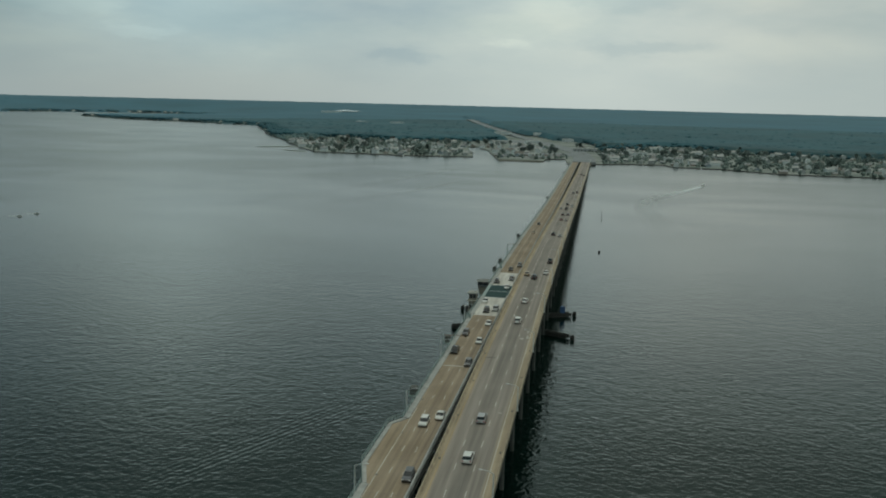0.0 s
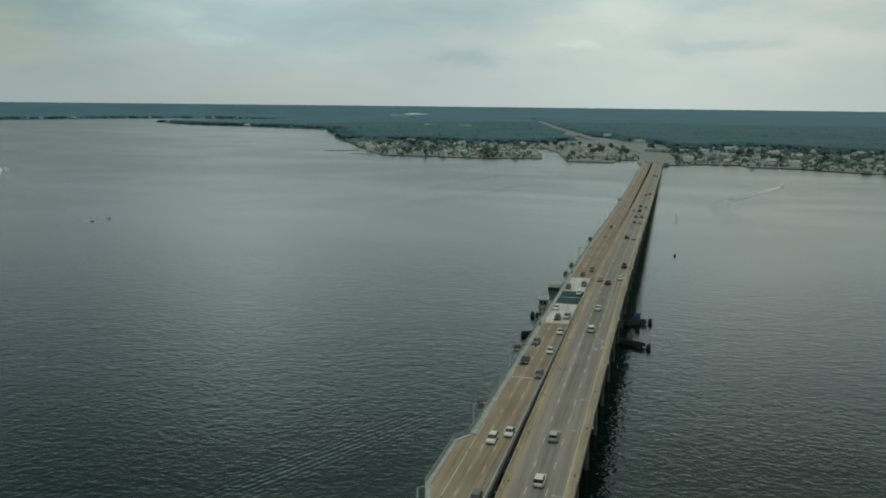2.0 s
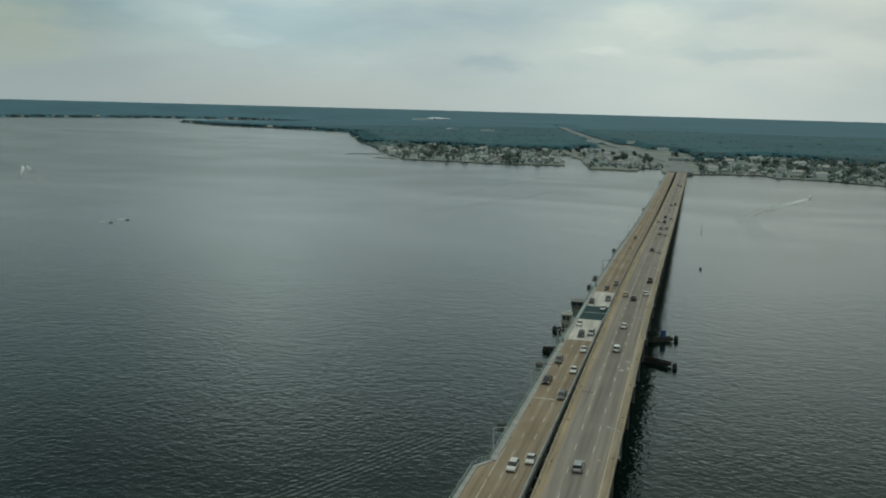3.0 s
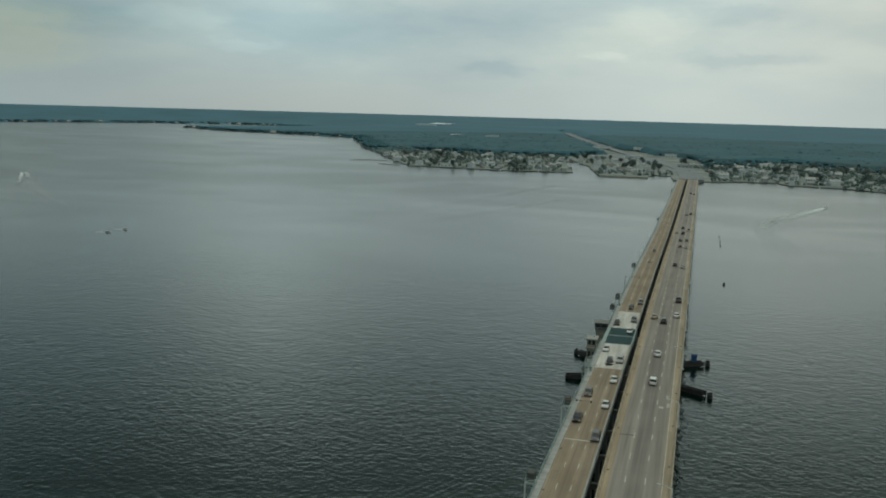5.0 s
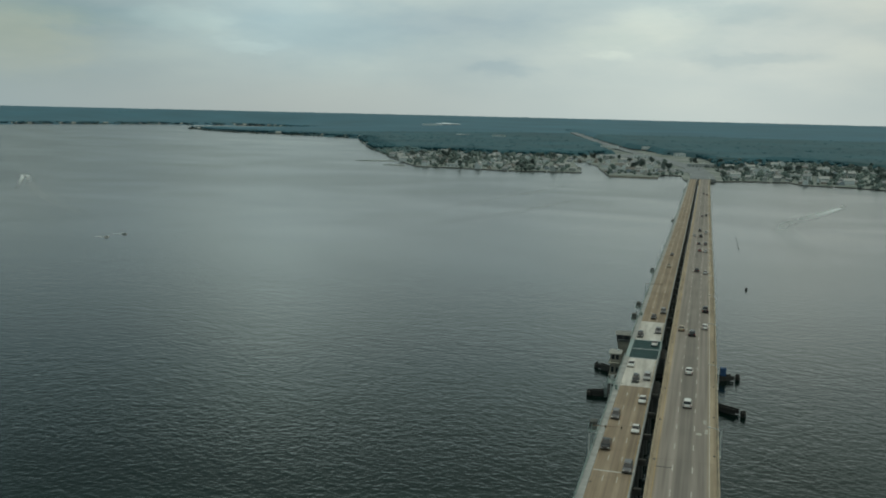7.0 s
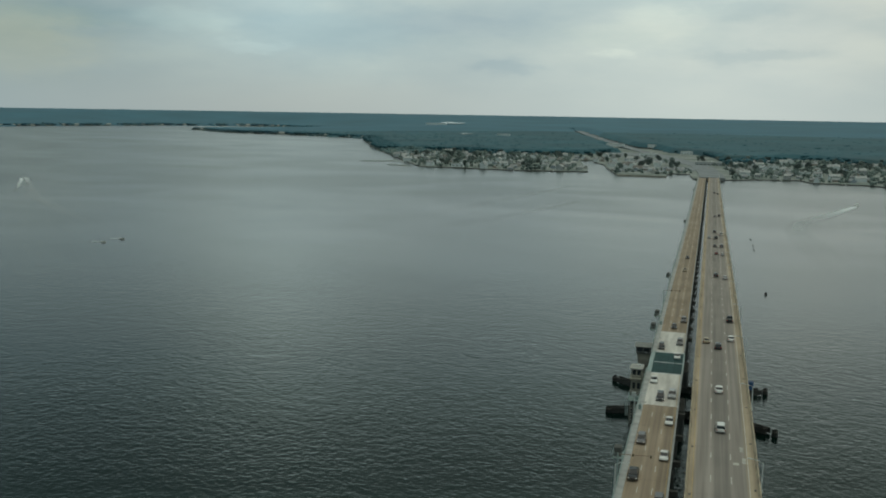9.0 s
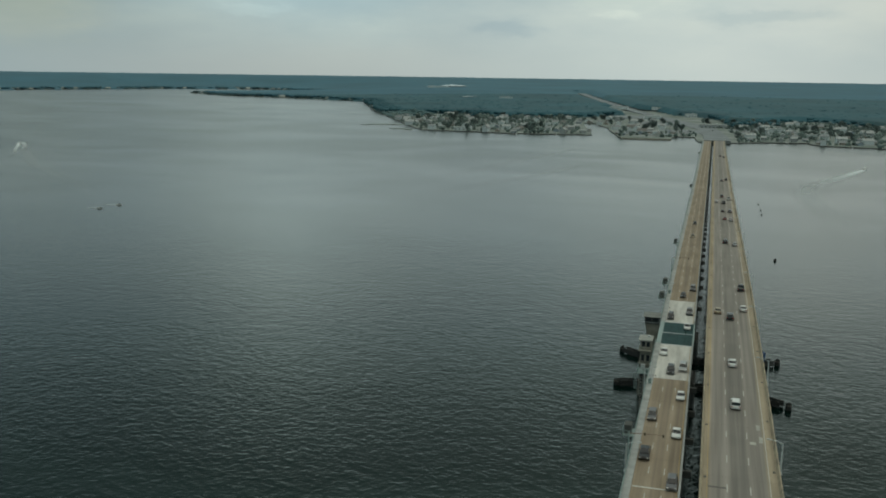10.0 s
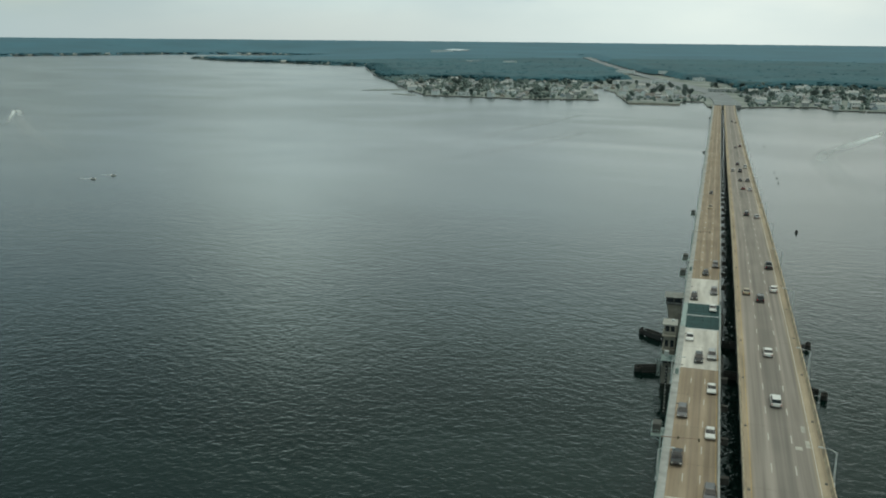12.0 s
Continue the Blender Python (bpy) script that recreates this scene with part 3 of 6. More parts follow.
for f in land.data.polygons[bank_from:]:
    f.material_index = 1 if f.center.y < 1330 else 0
tagged(land, "flat sandy and grassy shore land behind the bay", "ground", kind="structure")

rows_r = list(range(1250, 2400, 15)) + list(range(2400, 5001, 80))
cols_a = [radians(a) for a in np.arange(-66, 41, 0.3)]
grid = np.array([(HUB.x + r * math.sin(a), HUB.y + r * math.cos(a)) for r in rows_r for a in cols_a])
gz = heights(grid)
ground_there = on_land(grid)
reach = np.hypot(grid[:, 0] - HUB.x, grid[:, 1] - HUB.y)
shop_land = np.hypot((grid[:, 0] + 110) / 140, (grid[:, 1] - 1450) / 340) < 1
gland = ground_there & (inland_of(grid) > np.where(reach < 1900, 225 + 245 * np.clip((grid[:, 0] - 20) / 160, 0, 1), 45)) & (highway_gap(grid) > np.where(grid[:, 1] < 2000, 60, 34)) & ~shop_land
lump = np.array([0.5 * noise.noise(Vector((x * 0.02, y * 0.012, 0))) + 1.6 * noise.noise(Vector((x * 0.075, y * 0.06, 4))) for x, y in grid])
gz = np.where(gland, gz + 8.8 + np.where(reach < 2400, 1.5, 0.6) * lump, np.where(ground_there, gz - 0.6, -2.0))
nc = len(cols_a)
sheets = {}
for i in range(len(rows_r) - 1):
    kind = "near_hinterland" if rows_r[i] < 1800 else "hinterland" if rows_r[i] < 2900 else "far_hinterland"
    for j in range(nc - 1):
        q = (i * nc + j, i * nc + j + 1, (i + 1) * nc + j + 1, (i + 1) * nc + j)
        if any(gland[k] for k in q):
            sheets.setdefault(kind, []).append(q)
for kind, mat, label in (("near_hinterland", PINES, "dark pine canopy behind the shore town"), ("hinterland", FAR_PINES, "wooded country behind the shore, raised to fit the camera's view"), ("far_hinterland", SKYLINE, "distant wooded country up to the skyline")):
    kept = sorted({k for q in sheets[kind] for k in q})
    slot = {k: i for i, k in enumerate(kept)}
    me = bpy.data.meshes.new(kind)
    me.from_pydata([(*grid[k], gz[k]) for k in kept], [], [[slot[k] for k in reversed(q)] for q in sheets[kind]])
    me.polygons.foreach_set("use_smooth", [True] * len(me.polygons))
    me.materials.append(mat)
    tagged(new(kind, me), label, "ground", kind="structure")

# ---- the bridges ----


def parapet_profile(x, inner, height=0.85):
    """A barrier on the deck's rim: x is its outer face, inner +1 where the road lies towards +x."""
    return [(x, -0.25), (x + inner * 0.46, -0.25), (x + inner * 0.46, 0.08), (x + inner * 0.30, 0.30), (x + inner * 0.22, height), (x, height)]


def pier(parent, y, x0, x1, top, columns, thick=1.3):
    """A pier: a cap beam on round columns."""
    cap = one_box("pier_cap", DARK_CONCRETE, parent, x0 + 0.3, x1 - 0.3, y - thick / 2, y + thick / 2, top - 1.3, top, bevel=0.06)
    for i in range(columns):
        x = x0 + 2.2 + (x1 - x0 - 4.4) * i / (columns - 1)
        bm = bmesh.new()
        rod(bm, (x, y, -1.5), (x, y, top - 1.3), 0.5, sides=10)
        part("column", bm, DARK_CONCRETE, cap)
    return cap


def build_bridge(bridge, x0, x1, zf, spans, road_mats, girders, parapets, walk_edge=None):
    for (ya, yb), road in zip(spans, road_mats):
        za, zb = zf(ya), zf(yb)
        bm = bmesh.new()
        ramp_box(bm, x0 + 0.02, x1 - 0.02, ya + 0.02, yb - 0.02, za, zb, -0.28, 0.0)
        part("deck_slab", bm, road, bridge)
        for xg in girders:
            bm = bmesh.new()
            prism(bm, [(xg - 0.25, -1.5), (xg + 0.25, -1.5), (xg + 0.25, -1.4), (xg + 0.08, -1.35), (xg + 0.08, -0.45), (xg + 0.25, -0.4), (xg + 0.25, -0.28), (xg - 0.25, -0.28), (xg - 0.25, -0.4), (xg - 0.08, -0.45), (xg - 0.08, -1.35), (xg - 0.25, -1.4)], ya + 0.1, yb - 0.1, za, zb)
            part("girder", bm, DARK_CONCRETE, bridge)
        for x, inner, mat, is_open in parapets:
            bm = bmesh.new()
            if is_open:
                # low kerb, posts with gaps between them, heavy top rail
                ramp_box(bm, min(x, x + inner * 0.42), max(x, x + inner * 0.42), ya + 0.03, yb - 0.03, za, zb, -0.25, 0.22)
                count = max(3, round((yb - ya) / 1.9))
                for k in range(count):
                    yk = ya + (yb - ya) * (k + 0.5) / count
                    zk = zf(yk)
                    box(bm, min(x + inner * 0.08, x + inner * 0.34), max(x + inner * 0.08, x + inner * 0.34), yk - 0.2, yk + 0.2, zk + 0.2, zk + 0.75)
                ramp_box(bm, min(x + inner * 0.04, x + inner * 0.38), max(x + inner * 0.04, x + inner * 0.38), ya + 0.03, yb - 0.03, za, zb, 0.72, 0.95)
            else:
                prism(bm, parapet_profile(x, inner), ya + 0.03, yb - 0.03, za, zb)
            part("parapet", bm, mat, bridge)


# the newer fixed bridge
RX0, RX1 = 2.0, 14.97
right_bridge = thing("fixed_bridge", pose(0, 0, 0), "long concrete highway bridge with three lanes and worn grey paving", "bridge")
RIGHT_SPANS = []
y = BRIDGE_START
while y < BRIDGE_END - 1:
    RIGHT_SPANS.append((y, min(BRIDGE_END, y + 23.2)))
    y += 23.2
build_bridge(right_bridge, RX0, RX1, zr, RIGHT_SPANS, [RIGHT_ROAD] * len(RIGHT_SPANS), (2.35, 6.4, 10.5, 14.6), ((RX0, 1, PARAPET, False), (RX1, -1, PARAPET, False)))
for a, b in RIGHT_SPANS[:-1]:
    pier(right_bridge, b, RX0, RX1, zr(b) - 1.5, 4)

# the older bascule bridge beside it
LX0, LX1 = -10.7, -0.93
LROAD = -9.41
LEAF0, LEAF1 = 0.0, 23.0
PALE0, PALE1 = -30.0, 51.3
left_bridge = thing("bascule_bridge", pose(0, 0, 0), "older bascule bridge with brown paving and green lifting span", "bridge")
LEFT_SPANS, LEFT_MATS = [], []
y = PALE0 - 16.2 * 24
while y < PALE0 - 1:
    LEFT_SPANS.append((y, y + 16.2)), LEFT_MATS.append(LEFT_ROAD)
    y += 16.2
for a, b in ((PALE0, PALE0 / 2), (PALE0 / 2, LEAF0), (LEAF1, (LEAF1 + PALE1) / 2), ((LEAF1 + PALE1) / 2, PALE1)):
    LEFT_SPANS.append((a, b)), LEFT_MATS.append(NEW_SLAB)
y = PALE1
while y < BRIDGE_END - 1:
    LEFT_SPANS.append((y, min(BRIDGE_END, y + 16.2))), LEFT_MATS.append(LEFT_ROAD)
    y += 16.2
build_bridge(left_bridge, LX0, LX1, zl, LEFT_SPANS, LEFT_MATS, (-10.3, -7.2, -4.2, -1.25), ((LX1, -1, WALKWAY, True),))
for a, b in LEFT_SPANS:
    if b < BRIDGE_END - 1 and not (-20 < b < 45):
        pier(left_bridge, b, LX0, LX1 + 1.9, zl(b) - 1.5, 4, 1.0)
    # raised walkway with a kerb along the outer side
    for c, d in ((a, min(b, -172.5)), (max(a, -135.5), b)):
        if d - c > 0.5:
            bm = bmesh.new()
            ramp_box(bm, LX0 - 0.15, LROAD, c + 0.02, d - 0.02, zl(c), zl(d), 0.004, 0.24)
            part("walkway_slab", bm, WALKWAY, left_bridge)


def railing(parent, pts, zf, lift, name="railing", height=1.05):
    """Posts and three rails along a line of plan points."""
    for p, q in zip(pts, pts[1:]):
        k = max(1, round(math.hypot(q[0] - p[0], q[1] - p[1]) / 2.7))
        bm = bmesh.new()
        for i in range(k + 1):
            t = i / k
            x, yy = p[0] + (q[0] - p[0]) * t, p[1] + (q[1] - p[1]) * t
            z = zf(yy) + lift
            box(bm, x - 0.07, x + 0.07, yy - 0.07, yy + 0.07, z, z + height)
        for h in (0.35, 0.68, height - 0.02):
            rod(bm, (*p, zf(p[1]) + lift + h), (*q, zf(q[1]) + lift + h), 0.05, sides=6)
        part(name, bm, TEAL_STEEL, parent, "pale green painted steel railing")


BAY = [(LX0, -135.5), (-13.2, -139.5), (-13.2, -163.0), (LX0, -172.5)]
for a, b in LEFT_SPANS:
    for c, d in ((a, min(b, -172.5)), (max(a, -135.5), b)):
        if d - c > 0.5:
            railing(left_bridge, [(LX0 - 0.08, c), (LX0 - 0.08, d)], zl, 0.24)
railing(left_bridge, BAY, zl, 0.24)

# lay-by: a widened stretch of deck behind a white edge line
bm = bmesh.new()
lower = [bm.verts.new((x, yy, zl(yy) - 0.3)) for x, yy in BAY]
upper = [bm.verts.new((x, yy, zl(yy) - 0.003)) for x, yy in BAY]
bm.faces.new(upper), bm.faces.new(lower[::-1])
for i in range(4):
    bm.faces.new((lower[i], lower[(i + 1) % 4], upper[(i + 1) % 4], upper[i]))
bmesh.ops.recalc_face_normals(bm, faces=bm.faces)
part("layby_slab", bm, LEFT_ROAD, left_bridge)
bm = bmesh.new()
for p, q in zip(BAY, BAY[1:]):
    d = Vector((q[0] - p[0], q[1] - p[1])).normalized()
    s = Vector((-d.y, d.x)) * 0.9
    if s.x < 0:
        s = -s
    hexa(bm, [(p[0], p[1], zl(p[1])), (p[0] + s.x, p[1] + s.y, zl(p[1])), (q[0] + s.x, q[1] + s.y, zl(q[1])), (q[0], q[1], zl(q[1])),
              (p[0], p[1], zl(p[1]) + 0.24), (p[0] + s.x, p[1] + s.y, zl(p[1]) + 0.24), (q[0] + s.x, q[1] + s.y, zl(q[1]) + 0.24), (q[0], q[1], zl(q[1]) + 0.24)])
bmesh.ops.recalc_face_normals(bm, faces=bm.faces)
part("layby_kerb", bm, WALKWAY, left_bridge)

# lifting leaves: steel frame, open grating panels, meeting joint
for a, b, y_mid in ((LEAF0, 11.5, 6), (11.5, LEAF1, 18)):
    leaf = new("bascule_leaf")
    leaf.parent = left_bridge
    leaf["label"] = "green steel leaf with open grating deck"
    for i in range(4):
        for j in range(3):
            xa, xb = -9.5 + 2.05 * i, -9.5 + 2.05 * (i + 1)
            ya, yb = a + (b - a) / 3 * j, a + (b - a) / 3 * (j + 1)
            bm = bmesh.new()
            ramp_box(bm, xa + 0.02, xb - 0.02, ya + 0.03, yb - 0.03, zl(ya), zl(yb), -0.14, -0.02)
            for k in range(9):
                xk = xa + 0.12 + k * 0.225
                ramp_box(bm, xk, xk + 0.05, ya + 0.05, yb - 0.05, zl(ya), zl(yb), -0.02, 0.02)
            part("grating_panel", bm, GRATING, leaf)
    for xg in (-9.72, -1.1):
        bm = bmesh.new()
        ramp_box(bm, xg - 0.2, xg + 0.2, a + 0.05, b - 0.05, zl(a), zl(b), -1.6, 0.28)
        part("side_girder", bm, TEAL_STEEL, leaf)
    bm = bmesh.new()
    ramp_box(bm, -10.7, -9.94, a + 0.05, b - 0.05, zl(a), zl(b), -0.1, 0.2)
    part("leaf_walkway", bm, TEAL_STEEL, leaf)
bm = bmesh.new()
ramp_box(bm, -9.45, -1.35, 11.28, 11.72, zl(11.3), zl(11.7), -0.05, 0.035)
part("meeting_joint", bm, PALE_STEEL, left_bridge)
for yy in (LEAF0 - 0.35, LEAF1 + 0.35):
    bm = bmesh.new()
    ramp_box(bm, -9.3, -1.1, yy - 0.3, yy + 0.3, zl(yy), zl(yy), -0.05, 0.012)
    part("heel_joint", bm, PALE_STEEL, left_bridge)

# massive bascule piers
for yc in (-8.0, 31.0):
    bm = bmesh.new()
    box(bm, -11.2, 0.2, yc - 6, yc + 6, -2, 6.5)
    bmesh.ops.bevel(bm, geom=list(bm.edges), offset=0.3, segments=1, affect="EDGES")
    part("bascule_pier", bm, DARK_CONCRETE, left_bridge, "massive concrete pier, coloured dark for shade, below the lifting span")
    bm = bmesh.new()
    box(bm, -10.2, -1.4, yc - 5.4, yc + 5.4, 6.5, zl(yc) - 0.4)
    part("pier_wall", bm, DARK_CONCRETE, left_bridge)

# road markings
DASH = 3.0
for bridge, xs, first, step, zf in ((right_bridge, (6.43, 10.08), -53.2, 11.55, zr), (left_bridge, (-6.9, -4.09), -49.2, 11.57, zl)):
    rest = bmesh.new()
    k = -31
    while first + k * step < BRIDGE_END - 4:
        yy = first + k * step
        k += 1
        if bridge is left_bridge and PALE0 - 1 < yy < PALE1 + 1:
            continue
        for x in xs:
            near = -200 < yy < 110
            bm = bmesh.new() if near else rest
            ramp_box(bm, x - 0.075, x + 0.075, yy - DASH / 2, yy + DASH / 2, zf(yy - DASH / 2), zf(yy + DASH / 2), -0.02, 0.008)
            if near:
                part("lane_dash", bm, WHITE_PAINT, bridge)
    tagged(part("far_lane_marking", rest, WHITE_PAINT, bridge), kind="stuff")


def edge_line(bridge, x, zf, spans, mat, name, width=0.16):
    for a, b in spans:
        bm = bmesh.new()
        ramp_box(bm, x - width / 2, x + width / 2, a + 0.03, b - 0.03, zf(a), zf(b), -0.02, 0.008)
        part(name, bm, mat, bridge)


edge_line(right_bridge, 13.19, zr, RIGHT_SPANS, WHITE_PAINT, "edge_line", 0.11)
edge_line(right_bridge, 3.23, zr, RIGHT_SPANS, YELLOW_PAINT, "yellow_edge_line", 0.10)
edge_line(left_bridge, -1.6, zl, [s for s in LEFT_SPANS], YELLOW_PAINT, "yellow_edge_line", 0.12)
edge_line(left_bridge, -9.2, zl, [s for s in LEFT_SPANS if s[0] < -130], WHITE_PAINT, "edge_line", 0.14)
one_box("stop_line", WHITE_PAINT, left_bridge, -9.3, -1.5, -91.7, -91.2, zl(-91.4) - 0.03, zl(-91.4) + 0.012)
for a, b in RIGHT_SPANS[:-1]:
    bm = bmesh.new()
    box(bm, RX0 + 0.5, RX1 - 0.5, b - 0.025, b + 0.025, zr(b) - 0.05, zr(b) + 0.004)
    part("expansion_joint", bm, ROAD_JOINT, right_bridge)
for a, b in LEFT_SPANS[:-1]:
    bm = bmesh.new()
    box(bm, LROAD + 0.1, LX1 - 0.5, b - 0.035, b + 0.035, zl(b) - 0.05, zl(b) + 0.004)
    part("expansion_joint", bm, ROAD_JOINT, left_bridge)
one_box("patched_joint", JOINT, right_bridge, 3.4, 6.3, -99.6, -99.2, zr(-99.4) - 0.04, zr(-99.4) + 0.010)

# drains, patches and worn spots
for i in range(-9, 30):
    for bridge, x, zf, off in ((right_bridge, 2.85, zr, 4.0), (right_bridge, 14.1, zr, 9.0), (left_bridge, -9.1, zl, 2.0)):
        yy = -100 + 23.2 * i + off
        if -190 < yy < 300 and not (bridge is left_bridge and -2 < yy < 25):
            one_box("drain", DARK_CONCRETE, bridge, x - 0.22, x + 0.22, yy - 0.35, yy + 0.35, zf(yy) - 0.06, zf(yy) + 0.018)
PALE_PATCH = material("pale_patched_paving", (0.44, 0.42, 0.37), 0.9, scale=0.8, fine=4)
for bridge, zf, x0, x1, y0, y1, mat in ((right_bridge, zr, 11.9, 12.6, -73.0, -70.4, PALE_PATCH), (right_bridge, zr, 10.5, 11.6, -80.2, -78.9, PALE_PATCH), (right_bridge, zr, 12.2, 12.9, -79.0, -76.2, PALE_PATCH),
                                        (right_bridge, zr, 11.2, 12.0, -139.5, -138.9, PALE_PATCH)):
    bm = bmesh.new()
    ramp_box(bm, x0, x1, y0, y1, zf(y0), zf(y1), -0.03, 0.009)
    part("road_patch", bm, mat, bridge)

# ---- street lamps ----


def street_lamp(m, side, label):
    """A tapered mast with one raised arm; side is the way of the arm along x."""
    lamp = thing("street_lamp", m, label, "street lamp", "lamps along the bridges")
    bm = bmesh.new()
    rod(bm, (0, 0, 0), (0, 0, 5.2), 0.15, 0.10)
    part("mast", bm, PALE_STEEL, lamp)
    one_box("base_plate", PALE_STEEL, lamp, -0.25, 0.25, -0.25, 0.25, -0.3, 0.12)
    bm = bmesh.new()
    rod(bm, (0, 0, 5.1), (side * 0.9, 0, 5.55), 0.07, 0.06, 6)
    rod(bm, (side * 0.9, 0, 5.55), (side * 2.3, 0, 5.75), 0.06, 0.05, 6)
    arm = part("arm", bm, PALE_STEEL, lamp)
    bm = bmesh.new()
    box(bm, side * 2.3 - 0.35, side * 2.3 + 0.35, -0.16, 0.16, 5.66, 5.82)
    bmesh.ops.bevel(bm, geom=list(bm.edges), offset=0.05, segments=1, affect="EDGES")
    part("lamp_head", bm, PALE_STEEL, arm)
    return lamp


RL = street_lamp(pose(15.1, -90.8, zr(-90.8)), -1, "galvanised street lamp on the parapet of the fixed bridge")
for i in range(-7, 24):
    yy = -90.8 + 45.5 * i
    if i and yy < BRIDGE_END:
        copy_thing(RL, pose(15.1, yy, zr(yy)))
LL = street_lamp(pose(-11.0, -85.6, zl(-85.6) + 0.1), 1, "pale street lamp at the walkway of the bascule bridge")
for i in range(-7, 24):
    yy = -85.6 + 45.5 * i
    if i and yy < BRIDGE_END and not (-25 < yy < 45):
        x = -13.4 if -163 < yy < -139 else -11.0
        copy_thing(LL, pose(x, yy, zl(yy) + 0.1))

# ---- drawbridge signals and barrier on the outside of the walkway ----


def signal_gantry(yy, reach, label):
    g = thing("signal_gantry", pose(-10.95, yy, zl(yy)), label, "traffic signal", "drawbridge signals")
    bm = bmesh.new()
    rod(bm, (0, 0, -0.4), (0, 0, 6.2), 0.16, 0.11)
    part("mast", bm, TEAL_STEEL, g)
    bm = bmesh.new()
    rod(bm, (0, 0, 5.9), (reach, 0, 6.2), 0.075, 0.05, 6)
    arm = part("mast_arm", bm, RUST_STEEL, g, "thin rust-stained arm")
    for x in (reach * 0.45, reach - 0.15):
        bm = bmesh.new()
        box(bm, x - 0.15, x + 0.15, -0.13, 0.13, 5.75, 6.3)
        bmesh.ops.bevel(bm, geom=list(bm.edges), offset=0.04, segments=1, affect="EDGES")
        part("signal_head", bm, SIGNAL, arm)
    return g


def service_platform(yy, label):
    """A small railed steel platform hung on the outside of the walkway, with a cabinet."""
    p = thing("service_platform", pose(-12.1, yy, zl(yy) - 0.35), label, "platform", "platforms beside the walkway")
    one_box("platform_floor", TEAL_STEEL, p, -1.1, 1.1, -2.2, 2.2, -0.12, 0)
    for x, y0, y1 in ((-1.05, -2.15, 2.15),):
        for k in range(4):
            yk = y0 + (y1 - y0) * k / 3
            bm = bmesh.new()
            rod(bm, (x, yk, 0), (x, yk, 1.1), 0.05, sides=6)
            part("post", bm, TEAL_STEEL, p)
        for h in (0.55, 1.08):
            for a, b in (((x, y0), (x, y1)), ((x, y0), (1.0, y0)), ((x, y1), (1.0, y1))):
                bm = bmesh.new()
                rod(bm, (*a, h), (*b, h), 0.045, sides=6)
                part("rail", bm, TEAL_STEEL, p)
    one_box("cabinet", DARK_CONCRETE, p, -0.9, 0.6, -1.2, 1.2, 0.004, 1.9, "dark machinery cabinet", 0.05)
    for yk in (-1.8, 1.8):
        bm = bmesh.new()
        rod(bm, (-0.9, yk, -0.1), (1.2, yk, -1.5), 0.08, sides=6)
        part("bracket", bm, TEAL_STEEL, p)
    return p


signal_gantry(-81.8, 6.4, "drawbridge signal mast with an arm over the roadway")
signal_gantry(95.0, 6.0, "drawbridge signal mast beyond the lifting span")
for yy in (-65.6, -116.5, 56.0, 78.0, 168.0, 432.0, 754.0):
    service_platform(yy, "green painted service platform beside the walkway")


def barrier_gate(yy, label):
    """A raised drawbridge barrier: housing, counterweight, striped arm stowed along the kerb."""
    g = thing("barrier_gate", pose(-9.9, yy, zl(yy) + 0.24), label, "barrier", "drawbridge barriers")
    one_box("housing", TEAL_STEEL, g, -0.45, 0.25, -0.4, 0.4, 0, 1.25, bevel=0.05)
    bm = bmesh.new()
    rod(bm, (0, 0, 1.1), (0.4, 0, 6.2), 0.07, 0.04, 6)
    part("barrier_arm", bm, PALE_STEEL, g, "pale raised barrier arm")
    one_box("counterweight", TEAL_STEEL, g, -0.25, 0.15, -0.3, 0.3, 0.5, 1.0)
    return g


for yy in (-35.0, 60.0):
    barrier_gate(yy, "raised drawbridge barrier on the walkway")

# ---- operator's houses ----


def bridge_house(x0, x1, y0, y1, z0, z1, label, pitch=0.55, wall=HOUSE_WALL):
    h = thing("bridge_house", pose((x0 + x1) / 2, (y0 + y1) / 2, z0), label, "building", "houses on the bascule piers")
    a, b, c = (x1 - x0) / 2, (y1 - y0) / 2, z1 - z0
    one_box("wall", wall, h, -a, a, -b, b, 0, c - 0.4, bevel=0.03)
    bm = bmesh.new()
    e = 0.55
    hexa(bm, [(-a - e, -b - e, c - 0.4), (a + e, -b - e, c - 0.4), (a + e, b + e, c - 0.4), (-a - e, b + e, c - 0.4),
              (-a * 0.35, -b * 0.35, c + pitch), (a * 0.35, -b * 0.35, c + pitch), (a * 0.35, b * 0.35, c + pitch), (-a * 0.35, b * 0.35, c + pitch)])
    part("roof", bm, ROOF_GREY, h)
    zw0, zw1 = max(0.3, c - 2.1), c - 0.75
    for side in (-1, 1):
        for i in range(2):
            xa = -a + 0.25 + i * (a - 0.1)
            w = new("window")
            w.parent = h
            yf = side * b
            one_box("pane", GLASS, w, xa, xa + a - 0.45, min(yf, yf + side * 0.06), max(yf, yf + side * 0.06), zw0, zw1)
            one_box("frame", PALE_STEEL, w, xa - 0.06, xa + a - 0.39, min(yf, yf + side * 0.1), max(yf, yf + side * 0.1), zw0 - 0.1, zw0)
        w = new("window")
        w.parent = h
        xf = side * a
        one_box("pane", GLASS, w, min(xf, xf + side * 0.06), max(xf, xf + side * 0.06), -b + 0.4, b - 0.4, zw0, zw1)
        one_box("frame", PALE_STEEL, w, min(xf, xf + side * 0.1), max(xf, xf + side * 0.1), -b + 0.3, b - 0.3, zw0 - 0.1, zw0)
    return h


